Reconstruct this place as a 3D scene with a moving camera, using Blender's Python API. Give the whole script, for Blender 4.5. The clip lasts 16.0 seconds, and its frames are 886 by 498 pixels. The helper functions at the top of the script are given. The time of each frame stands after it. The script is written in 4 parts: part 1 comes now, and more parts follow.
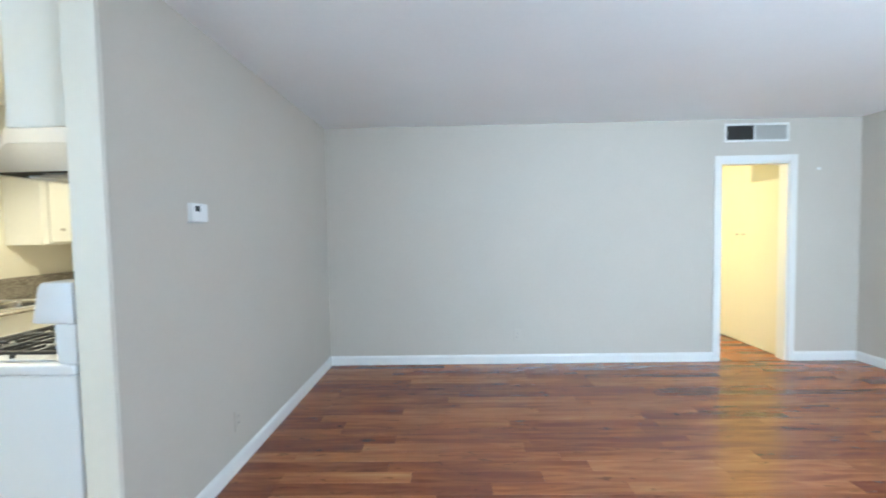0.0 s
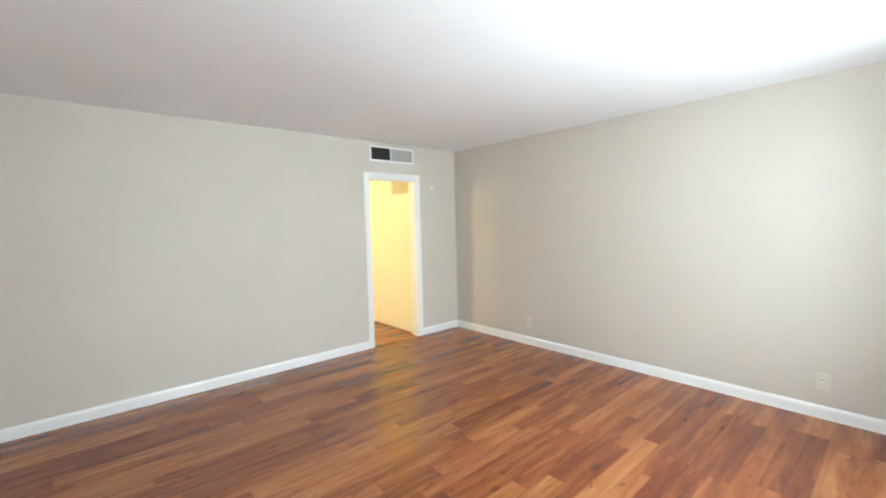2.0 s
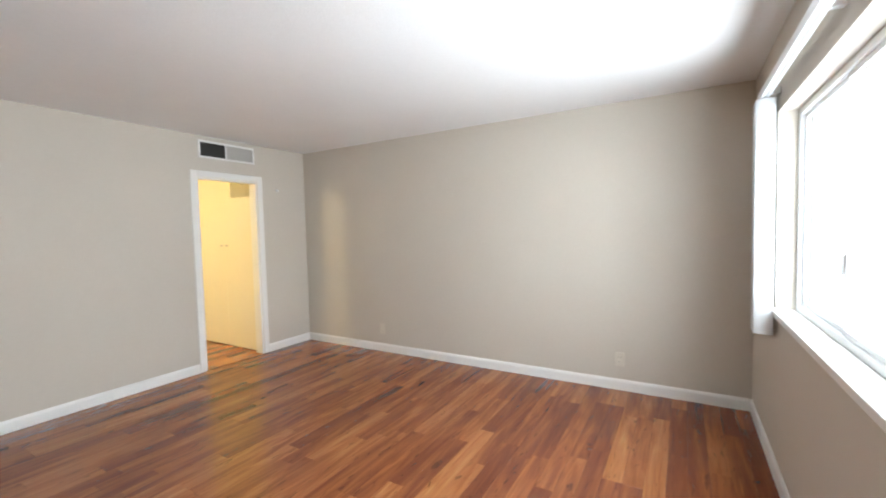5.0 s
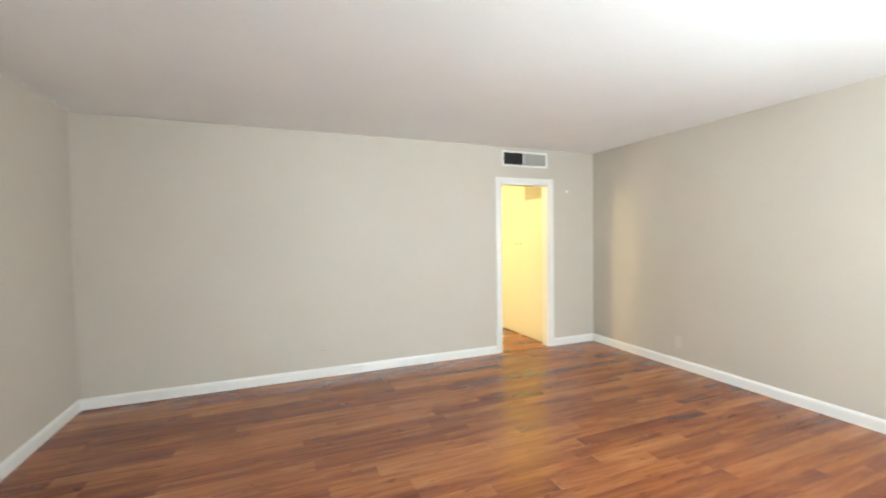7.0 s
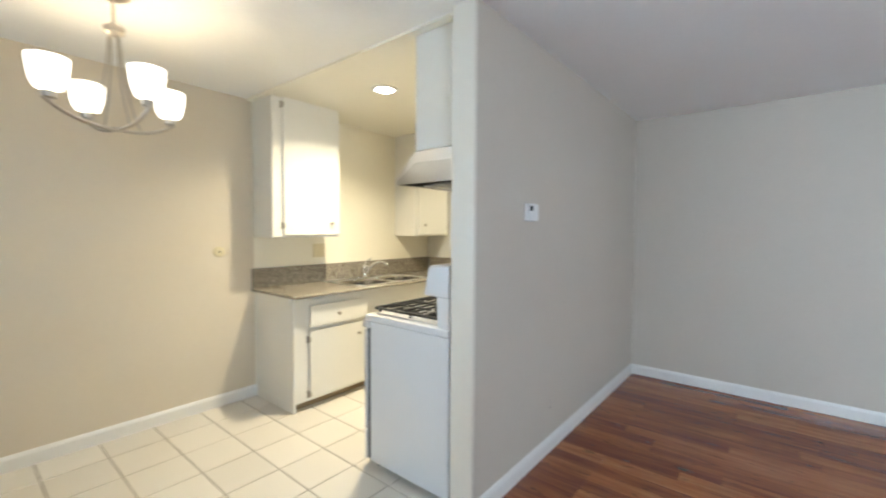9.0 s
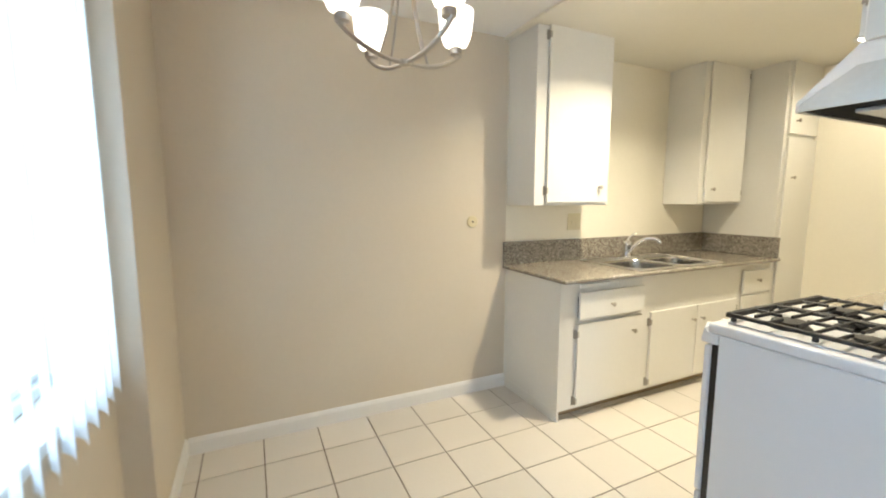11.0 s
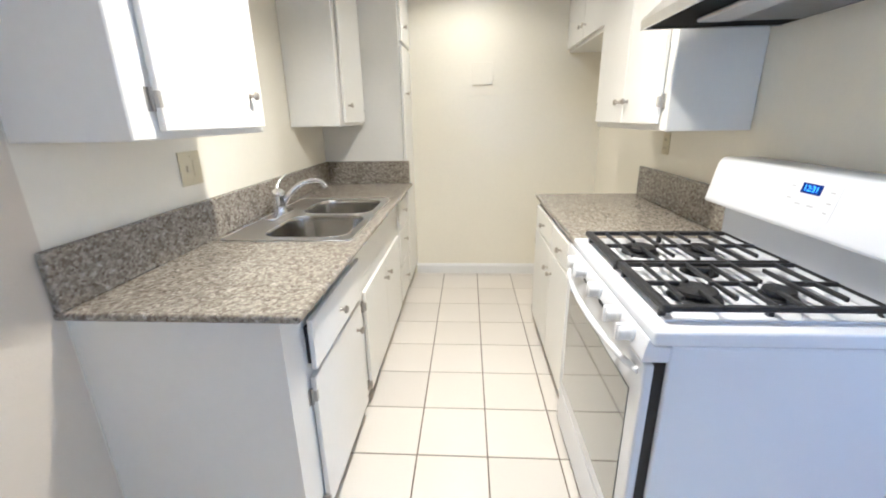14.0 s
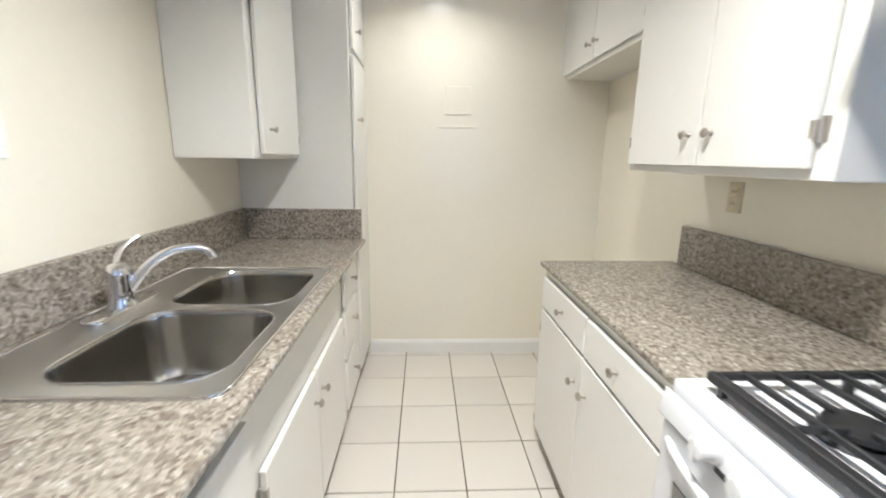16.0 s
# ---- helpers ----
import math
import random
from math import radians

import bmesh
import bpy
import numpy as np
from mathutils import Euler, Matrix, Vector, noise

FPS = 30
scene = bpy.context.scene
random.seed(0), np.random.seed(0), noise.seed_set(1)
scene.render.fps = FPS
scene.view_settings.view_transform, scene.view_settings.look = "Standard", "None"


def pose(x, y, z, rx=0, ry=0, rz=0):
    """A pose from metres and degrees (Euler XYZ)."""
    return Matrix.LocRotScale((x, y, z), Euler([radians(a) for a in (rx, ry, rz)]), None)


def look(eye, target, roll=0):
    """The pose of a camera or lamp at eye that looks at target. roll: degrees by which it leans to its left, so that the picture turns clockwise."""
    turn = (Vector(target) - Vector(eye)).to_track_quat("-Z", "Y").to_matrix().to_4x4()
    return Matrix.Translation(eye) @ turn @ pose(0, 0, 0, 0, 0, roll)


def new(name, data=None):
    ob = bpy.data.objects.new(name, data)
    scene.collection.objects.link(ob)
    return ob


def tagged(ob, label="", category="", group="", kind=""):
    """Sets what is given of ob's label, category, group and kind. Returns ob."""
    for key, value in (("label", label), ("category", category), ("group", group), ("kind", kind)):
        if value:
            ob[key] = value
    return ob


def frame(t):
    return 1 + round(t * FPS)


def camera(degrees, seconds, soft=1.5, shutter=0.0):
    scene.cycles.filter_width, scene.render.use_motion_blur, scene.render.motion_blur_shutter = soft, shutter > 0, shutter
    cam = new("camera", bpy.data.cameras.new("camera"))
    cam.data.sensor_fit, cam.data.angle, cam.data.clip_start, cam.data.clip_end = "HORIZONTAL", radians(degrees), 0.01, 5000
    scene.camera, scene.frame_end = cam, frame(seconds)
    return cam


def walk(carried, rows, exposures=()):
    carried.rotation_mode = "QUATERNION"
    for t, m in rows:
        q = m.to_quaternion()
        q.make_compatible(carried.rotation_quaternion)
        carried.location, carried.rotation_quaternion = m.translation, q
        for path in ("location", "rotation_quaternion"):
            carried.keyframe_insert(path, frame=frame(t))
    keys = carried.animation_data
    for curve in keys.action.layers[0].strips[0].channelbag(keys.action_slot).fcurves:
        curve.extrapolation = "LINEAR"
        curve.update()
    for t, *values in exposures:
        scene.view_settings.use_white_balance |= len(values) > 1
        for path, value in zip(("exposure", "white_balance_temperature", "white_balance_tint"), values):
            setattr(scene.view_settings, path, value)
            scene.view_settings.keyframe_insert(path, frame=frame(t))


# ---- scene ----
# The walk: seconds, eye, a point looked at, lean.
cam = camera(94.4, 16.0, soft=1.9, shutter=0.35)
PATH = [
    (0, (0.102, 0.294, 1.407), (0.059, 2.291, 1.317), -1.0),
    (0.5, (0.177, 0.281, 1.411), (0.494, 2.253, 1.318), -1.2),
    (1, (0.267, 0.272, 1.444), (0.932, 2.155, 1.334), -1.3),
    (1.5, (0.266, 0.285, 1.483), (1.275, 2.007, 1.363), -1.6),
    (2, (0.27, 0.306, 1.502), (1.587, 1.806, 1.371), -1.4),
    (2.5, (0.324, 0.294, 1.483), (1.844, 1.589, 1.365), -1.6),
    (3, (0.387, 0.239, 1.454), (2.049, 1.346, 1.344), -1.8),
    (3.2, (0.398, 0.208, 1.438), (2.094, 1.263, 1.333), -1.7),
    (4.25, (0.44, 0.195, 1.44), (2.257, 1.025, 1.348), -1.5),
    (5.3, (0.448, 0.213, 1.442), (2.098, 1.339, 1.355), -1.3),
    (5.5, (0.461, 0.204, 1.419), (2.059, 1.404, 1.345), -1.2),
    (6, (0.441, 0.213, 1.395), (1.844, 1.638, 1.338), -0.8),
    (6.5, (0.408, 0.228, 1.392), (1.541, 1.875, 1.342), -0.8),
    (7, (0.361, 0.264, 1.413), (1.113, 2.116, 1.353), -0.8),
    (7.5, (0.27, 0.292, 1.424), (0.581, 2.266, 1.358), -0.4),
    (8, (0.172, 0.289, 1.409), (-0.084, 2.272, 1.357), -0.3),
    (8.5, (0.018, 0.303, 1.412), (-0.76, 2.144, 1.338), -0.2),
    (9, (-0.097, 0.242, 1.414), (-1.362, 1.788, 1.322), 0.3),
    (9.5, (-0.192, 0.142, 1.394), (-1.757, 1.381, 1.269), 0.7),
    (9.7, (-0.244, 0.124, 1.385), (-1.895, 1.242, 1.235), 0.8),
    (10.75, (-0.85, 0.215, 1.381), (-2.675, 1.0, 1.163), 0.1),
    (11.8, (-1.512, 0.386, 1.379), (-3.023, 1.658, 1.068), -1.0),
    (12, (-1.631, 0.448, 1.376), (-3.064, 1.811, 1.082), -1.5),
    (12.5, (-1.965, 0.549, 1.355), (-3.065, 2.186, 1.027), -2.4),
    (13, (-2.219, 0.709, 1.349), (-2.881, 2.554, 0.956), -3.2),
    (13.5, (-2.342, 0.855, 1.371), (-2.743, 2.741, 0.84), -2.7),
    (14, (-2.42, 0.962, 1.389), (-2.54, 2.863, 0.778), -1.0),
    (14.5, (-2.458, 1.017, 1.394), (-2.453, 2.932, 0.816), -0.4),
    (15, (-2.496, 1.141, 1.393), (-2.428, 3.074, 0.882), -0.1),
    (15.5, (-2.512, 1.434, 1.402), (-2.429, 3.38, 0.948), 0.5),
    (16, (-2.521, 1.826, 1.359), (-2.425, 3.777, 0.929), 0.9),
]
EXPOSURES = [(0, 0.28, 5550, 2), (0.6, 0.54, 5850, 2), (1.2, 0.38, 6450, 4), (2.4, 0.12, 6650, 7), (3, -0.1, 6700, 8), (5.5, -0.12, 7050, 12), (6.5, 0.15, 7100, 10), (7.4, 0.34, 7000, 5),
             (8.1, 0.26, 6450, 6), (8.5, 0.1, 6200, 6), (9, -0.1, 6000, 7), (9.7, -0.2, 5950, 8), (11.8, -0.18, 5850, 12), (12.7, -0.15, 5300, 15),
             (14, -0.12, 4950, 16), (16, -0.2, 4850, 16)]
walk(cam, [(t, look(e, p, r)) for t, e, p, r in PATH], EXPOSURES)

# ---- plan, in metres ----
XL, XK, XP, XR = -3.51, -1.335, -1.20, 4.258     # left wall, kitchen's right wall, living side of the partition, far right wall
YP, YK, YF = 1.818, 4.56, 4.565                  # partition's end, kitchen's far wall, living room's far wall
YW, YD, YPIER = -0.246, -0.240, -0.142           # window walls of living room and dining corner, pier
ZC, ZK = 2.48, 2.465                             # ceilings
DX0, DX1, DZ = 2.853, 3.552, 2.050               # doorway
WX0, WX1, WZ0, WZ1 = 1.213, 3.405, 0.94, 2.05     # living room window
VX0, VX1, VZ0, VZ1 = -2.66, -1.38, 0.82, 2.05    # dining window

# ---- light ----
world = bpy.data.worlds.new("sky")
scene.world = world
world.use_nodes = True
wn = world.node_tree.nodes
sky = wn.new("ShaderNodeTexSky")
sky.sky_type, sky.sun_disc = "NISHITA", False
sky.sun_elevation, sky.sun_rotation = radians(50), radians(20)
world.node_tree.links.new(sky.outputs[0], wn["Background"].inputs[0])
wn["Background"].inputs[1].default_value = 0.15
sun = new("sun", bpy.data.lights.new("sun", "SUN"))
sun.data.energy, sun.data.angle, sun.data.color = 2.0, radians(0.6), (1.0, 0.95, 0.88)
sun.matrix_world = look((0, 10, 20), (0, 2, 0))


def window_light(name, x0, x1, z0, z1, y, energy, colour):
    lamp = new(name, bpy.data.lights.new(name, "AREA"))
    lamp.data.shape, lamp.data.size, lamp.data.size_y = "RECTANGLE", x1 - x0, z1 - z0
    lamp.data.energy, lamp.data.color = energy, colour
    lamp.matrix_world = look(((x0 + x1) / 2, y, (z0 + z1) / 2), ((x0 + x1) / 2, y + 1, (z0 + z1) / 2))
    return lamp


window_light("daylight_living", WX0 + 0.04, WX1 - 0.04, WZ0 + 0.04, WZ1 - 0.04, YW - 0.15, 102, (0.74, 0.87, 1.0))
window_light("daylight_dining", VX0, VX1, VZ0, VZ1, YD - 0.19, 45, (0.66, 0.84, 1.0))


def bulb(name, place, energy, colour, radius):
    lamp = new(name, bpy.data.lights.new(name, "POINT"))
    lamp.data.energy, lamp.data.color, lamp.data.shadow_soft_size = energy, colour, radius
    lamp.location = place
    return lamp


WARM = (1.0, 0.80, 0.52)
bulb("hall_bulb", (1.40, 5.56, 2.17), 85, (1.0, 0.845, 0.47), 0.06)
DOWNLIGHTS = ((-2.42, 2.38), (-2.42, 4.05))
WATTS = (44, 9)     # the rear lamp is the weaker
for (x, y), watt in zip(DOWNLIGHTS, WATTS):
    down = new("downlight_bulb", bpy.data.lights.new("downlight_bulb", "AREA"))
    down.data.shape, down.data.size, down.data.energy, down.data.color = "DISK", 0.13, watt, (1.0, 0.83, 0.55)
    down.data.spread = radians(140)
    down.matrix_world = look((x, y, ZK - 0.014), (x, y, 0))
CHX, CHY = -2.472, 0.769
ARMS = [radians(-16.4 + 31 + 90 * q) for q in range(4)]
for a in ARMS:
    bulb("chandelier_bulb", (CHX + 0.240 * math.cos(a), CHY + 0.240 * math.sin(a), 2.075), 2.0, WARM, 0.03)

# ---- materials ----


def mat(name, base, rough=0.5, metal=0.0, vary=0.06, grain=6.0, bump=0.0, bump_scale=80.0, per_piece=0.0, coat=0.0, emit=0.0, spec=0.5):
    """A painted, metal or stone surface: colour with broad and fine unevenness, a worn gloss, fine relief."""
    m = bpy.data.materials.new(name)
    m.use_nodes = True
    n, l = m.node_tree.nodes, m.node_tree.links
    b = n["Principled BSDF"]
    geo = n.new("ShaderNodeNewGeometry")
    broad = n.new("ShaderNodeTexNoise")
    broad.inputs["Scale"].default_value, broad.inputs["Detail"].default_value = grain * 0.25, 3
    fine = n.new("ShaderNodeTexNoise")
    fine.inputs["Scale"].default_value, fine.inputs["Detail"].default_value = grain * 6, 5
    l.new(geo.outputs["Position"], broad.inputs["Vector"])
    l.new(geo.outputs["Position"], fine.inputs["Vector"])
    add = n.new("ShaderNodeMath")
    add.operation = "MULTIPLY_ADD"
    add.inputs[1].default_value = 0.6
    l.new(broad.outputs["Fac"], add.inputs[0])
    half = n.new("ShaderNodeMath")
    half.operation, half.inputs[1].default_value = "MULTIPLY", 0.4
    l.new(fine.outputs["Fac"], half.inputs[0])
    l.new(half.outputs[0], add.inputs[2])
    mix = n.new("ShaderNodeMix")
    mix.data_type = "RGBA"
    lo = [max(0, c * (1 - 2 * vary)) for c in base]
    hi = [min(1, c * (1 + 2 * vary)) for c in base]
    mix.inputs[6].default_value, mix.inputs[7].default_value = (*lo, 1), (*hi, 1)
    l.new(add.outputs[0], mix.inputs[0])
    colour = mix.outputs[2]
    if per_piece:
        info = n.new("ShaderNodeObjectInfo")
        hsv = n.new("ShaderNodeHueSaturation")
        span = n.new("ShaderNodeMapRange")
        span.inputs[3].default_value, span.inputs[4].default_value = 1 - per_piece, 1 + per_piece
        l.new(info.outputs["Random"], span.inputs[0])
        l.new(span.outputs[0], hsv.inputs["Value"])
        l.new(colour, hsv.inputs["Color"])
        colour = hsv.outputs[0]
    l.new(colour, b.inputs["Base Color"])
    b.inputs["Roughness"].default_value = rough
    b.inputs["Metallic"].default_value = metal
    b.inputs["Coat Weight"].default_value = coat
    b.inputs["Specular IOR Level"].default_value = spec
    if bump:
        bn = n.new("ShaderNodeTexNoise")
        bn.inputs["Scale"].default_value, bn.inputs["Detail"].default_value = bump_scale, 4
        l.new(geo.outputs["Position"], bn.inputs["Vector"])
        bp = n.new("ShaderNodeBump")
        bp.inputs["Strength"].default_value, bp.inputs["Distance"].default_value = bump, 0.003
        l.new(bn.outputs["Fac"], bp.inputs["Height"])
        l.new(bp.outputs[0], b.inputs["Normal"])
    if emit:
        b.inputs["Emission Color"].default_value, b.inputs["Emission Strength"].default_value = (*base, 1), emit
    return m


PAINT = mat("beige_wall_paint", (0.56, 0.51, 0.44), 0.7, vary=0.03, bump=0.25, bump_scale=140)
CREAM = mat("cream_wall_paint", (0.84, 0.795, 0.668), 0.2, vary=0.03, bump=0.2, bump_scale=120)
DINING = mat("tan_wall_paint", (0.65, 0.58, 0.465), 0.5, vary=0.03, bump=0.25, bump_scale=140)
CEIL = mat("ceiling_white", (0.84, 0.845, 0.845), 0.8, vary=0.03, bump=0.6, bump_scale=90)
# The kitchen ceiling's colour is yellower than the white ceiling's.
CEILK = mat("kitchen_ceiling_cream", (0.83, 0.80, 0.71), 0.45, vary=0.03, bump=0.3, bump_scale=90)
TRIM = mat("white_trim_paint", (0.80, 0.79, 0.76), 0.35, vary=0.03)
CABINET = mat("white_cabinet_paint", (0.78, 0.765, 0.715), 0.32, vary=0.03, bump=0.15, bump_scale=60)
ENAMEL = mat("white_enamel", (0.72, 0.73, 0.75), 0.16, vary=0.015)
GRATE = mat("black_cast_iron", (0.012, 0.012, 0.013), 0.5, vary=0.2, bump=0.3, bump_scale=300)
BLACK = mat("black_plastic", (0.01, 0.01, 0.011), 0.4, vary=0.1)
STEEL = mat("brushed_steel", (0.52, 0.51, 0.485), 0.29, metal=1.0, vary=0.08, grain=12)
RIMSTEEL = mat("satin_steel_rim", (0.56, 0.55, 0.53), 0.30, metal=1.0, vary=0.03)
BOWLSTEEL = mat("brushed_bowl_steel", (0.44, 0.425, 0.395), 0.2, metal=1.0, vary=0.05, grain=12)
HOODSTEEL = mat("pale_hood_steel", (0.70, 0.69, 0.67), 0.36, metal=1.0, vary=0.05, grain=12)
MATTBLACK = mat("matt_black", (0.006, 0.007, 0.008), 0.85, vary=0.1, spec=0.15)
CHROME = mat("chrome", (0.75, 0.75, 0.76), 0.08, metal=1.0, vary=0.02)
NICKEL = mat("brushed_nickel", (0.50, 0.46, 0.41), 0.3, metal=1.0, vary=0.06)
HINGE = mat("dull_hinge_steel", (0.42, 0.39, 0.34), 0.38, metal=0.55, vary=0.15, grain=40)
PLATE = mat("ivory_plastic", (0.66, 0.59, 0.40), 0.35, vary=0.03)
WHITEP = mat("white_plastic", (0.80, 0.80, 0.79), 0.35, vary=0.02)
GROUT = mat("brown_grout", (0.15, 0.115, 0.08), 0.9, vary=0.2, grain=20)
ENDPAINT = mat("pale_end_paint", (0.74, 0.70, 0.62), 0.4, vary=0.03, bump=0.2, bump_scale=120)
TILE = mat("beige_ceramic_tile", (0.66, 0.62, 0.555), 0.28, vary=0.02, grain=9, bump=0.15, bump_scale=40, per_piece=0.05)
IVORY = mat("pale_ivory_plastic", (0.61, 0.56, 0.475), 0.4, vary=0.03)
VINYL = mat("white_vinyl_blind", (0.80, 0.82, 0.83), 0.45, vary=0.02)
ALU = mat("white_window_frame", (0.78, 0.79, 0.80), 0.4, vary=0.03)
CLOSET = mat("cream_closet_paint", (0.78, 0.72, 0.55), 0.4, vary=0.03)
KICK = mat("brown_toe_kick", (0.32, 0.24, 0.14), 0.6, vary=0.15)
SHADE = mat("frosted_glass_shade", (1.0, 0.90, 0.74), 0.4, vary=0.01, emit=3.5)
LENS = mat("lamp_lens", (1.0, 0.93, 0.80), 0.4, vary=0.0, emit=20.0)
DARKGLASS = mat("oven_window_glass", (0.10, 0.105, 0.10), 0.06, vary=0.02, coat=1.0, spec=1.0)
DISPLAY = mat("blue_clock_display", (0.004, 0.02, 0.12), 0.2, vary=0.0, emit=0.6)
DIGITS = mat("clock_digits", (0.06, 0.32, 1.0), 0.3, vary=0.0, emit=2.2)
GREYP = mat("grey_print", (0.45, 0.45, 0.46), 0.5, vary=0.02)
FILTER = mat("aluminium_filter_mesh", (0.24, 0.24, 0.24), 0.45, metal=0.8, vary=0.15, grain=60, bump=0.8, bump_scale=400)
DAMPER = mat("grey_damper_paint", (0.50, 0.48, 0.44), 0.5, vary=0.04)
VENTSHADE = mat("dark_duct_shade", (0.035, 0.033, 0.03), 0.8)


def granite():
    m = bpy.data.materials.new("speckled_granite")
    m.use_nodes = True
    n, l = m.node_tree.nodes, m.node_tree.links
    b = n["Principled BSDF"]
    geo = n.new("ShaderNodeNewGeometry")
    warp = n.new("ShaderNodeTexNoise")
    warp.inputs["Scale"].default_value = 60
    l.new(geo.outputs["Position"], warp.inputs["Vector"])
    push = n.new("ShaderNodeVectorMath")
    push.operation = "MULTIPLY_ADD"
    push.inputs[1].default_value = (0.012, 0.012, 0.012)
    l.new(warp.outputs["Color"], push.inputs[0])
    l.new(geo.outputs["Position"], push.inputs[2])
    cells = n.new("ShaderNodeTexVoronoi")
    cells.inputs["Scale"].default_value = 112
    l.new(push.outputs[0], cells.inputs["Vector"])
    ramp = n.new("ShaderNodeValToRGB")
    ramp.color_ramp.interpolation = "LINEAR"
    stops = [(0.0, (0.10, 0.078, 0.058)), (0.22, (0.175, 0.148, 0.118)), (0.42, (0.245, 0.218, 0.178)), (0.60, (0.30, 0.275, 0.228)), (0.80, (0.365, 0.34, 0.288)), (1.0, (0.50, 0.475, 0.415))]
    while len(ramp.color_ramp.elements) < len(stops):
        ramp.color_ramp.elements.new(0.5)
    for e, (p, c) in zip(ramp.color_ramp.elements, stops):
        e.position, e.color = p, (*c, 1)
    l.new(cells.outputs["Color"], ramp.inputs[0])
    small = n.new("ShaderNodeTexVoronoi")
    small.inputs["Scale"].default_value = 260
    l.new(push.outputs[0], small.inputs["Vector"])
    ramp2 = n.new("ShaderNodeValToRGB")
    ramp2.color_ramp.elements[0].position, ramp2.color_ramp.elements[0].color = 0.2, (0.35, 0.33, 0.32, 1)
    ramp2.color_ramp.elements[1].position, ramp2.color_ramp.elements[1].color = 0.8, (1.35, 1.3, 1.25, 1)
    l.new(small.outputs["Color"], ramp2.inputs[0])
    mul = n.new("ShaderNodeMix")
    mul.data_type, mul.blend_type = "RGBA", "MULTIPLY"
    mul.inputs[0].default_value = 0.32
    l.new(ramp.outputs[0], mul.inputs[6])
    l.new(ramp2.outputs[0], mul.inputs[7])
    l.new(mul.outputs[2], b.inputs["Base Color"])
    b.inputs["Roughness"].default_value = 0.17
    return m


def wood():
    m = bpy.data.materials.new("reddish_wood_plank")
    m.use_nodes = True
    n, l = m.node_tree.nodes, m.node_tree.links
    b = n["Principled BSDF"]
    co, info = n.new("ShaderNodeTexCoord"), n.new("ShaderNodeObjectInfo")
    shift = n.new("ShaderNodeVectorMath")
    shift.operation = "MULTIPLY_ADD"
    shift.inputs[1].default_value = (31, 17, 23)
    l.new(info.outputs["Random"], shift.inputs[0])
    l.new(co.outputs["Object"], shift.inputs[2])

    def streak(sx, sy, detail, dist):
        mp = n.new("ShaderNodeMapping")
        mp.inputs["Scale"].default_value = (sx, sy, 1)
        l.new(shift.outputs[0], mp.inputs["Vector"])
        t = n.new("ShaderNodeTexNoise")
        t.inputs["Scale"].default_value, t.inputs["Detail"].default_value, t.inputs["Distortion"].default_value = 1, detail, dist
        l.new(mp.outputs[0], t.inputs["Vector"])
        return t.outputs["Fac"]

    broad, fine, knots = streak(1.5, 16, 3, 0.8), streak(7, 120, 4, 0.3), streak(7, 26, 2, 1.2)
    tone = n.new("ShaderNodeMath")
    tone.operation = "MULTIPLY_ADD"
    tone.inputs[1].default_value = 0.30
    l.new(info.outputs["Random"], tone.inputs[0])
    part_broad = n.new("ShaderNodeMath")
    part_broad.operation, part_broad.inputs[1].default_value = "MULTIPLY", 0.70
    l.new(broad, part_broad.inputs[0])
    l.new(part_broad.outputs[0], tone.inputs[2])
    ramp = n.new("ShaderNodeValToRGB")
    stops = [(0.16, (0.10, 0.020, 0.009)), (0.36, (0.185, 0.046, 0.016)), (0.52, (0.285, 0.084, 0.026)), (0.70, (0.40, 0.148, 0.046)), (0.88, (0.49, 0.235, 0.088))]
    while len(ramp.color_ramp.elements) < len(stops):
        ramp.color_ramp.elements.new(0.5)
    for e, (p, c) in zip(ramp.color_ramp.elements, stops):
        e.position, e.color = p, (*c, 1)
    l.new(tone.outputs[0], ramp.inputs[0])
    grain = n.new("ShaderNodeMapRange")
    grain.inputs[1].default_value, grain.inputs[2].default_value, grain.inputs[3].default_value, grain.inputs[4].default_value = 0.3, 0.7, 0.86, 1.10
    l.new(fine, grain.inputs[0])
    dark = n.new("ShaderNodeMapRange")
    dark.inputs[1].default_value, dark.inputs[2].default_value, dark.inputs[3].default_value, dark.inputs[4].default_value = 0.64, 0.72, 1.0, 0.52
    l.new(knots, dark.inputs[0])
    both = n.new("ShaderNodeMath")
    both.operation = "MULTIPLY"
    l.new(grain.outputs[0], both.inputs[0])
    l.new(dark.outputs[0], both.inputs[1])
    mul = n.new("ShaderNodeMix")
    mul.data_type, mul.blend_type = "RGBA", "MULTIPLY"
    mul.inputs[0].default_value = 1.0
    l.new(ramp.outputs[0], mul.inputs[6])
    l.new(both.outputs[0], mul.inputs[7])
    l.new(mul.outputs[2], b.inputs["Base Color"])
    b.inputs["Roughness"].default_value, b.inputs["Specular IOR Level"].default_value = 0.18, 0.65
    bump = n.new("ShaderNodeBump")
    bump.inputs["Strength"].default_value, bump.inputs["Distance"].default_value = 0.12, 0.002
    l.new(fine, bump.inputs["Height"])
    l.new(bump.outputs[0], b.inputs["Normal"])
    return m


def clear(name, tint, rough=0.0):
    m = bpy.data.materials.new(name)
    m.use_nodes = True
    b = m.node_tree.nodes["Principled BSDF"]
    b.inputs["Base Color"].default_value, b.inputs["Roughness"].default_value = (*tint, 1), rough
    b.inputs["Transmission Weight"].default_value, b.inputs["IOR"].default_value = 1.0, 1.45
    return m


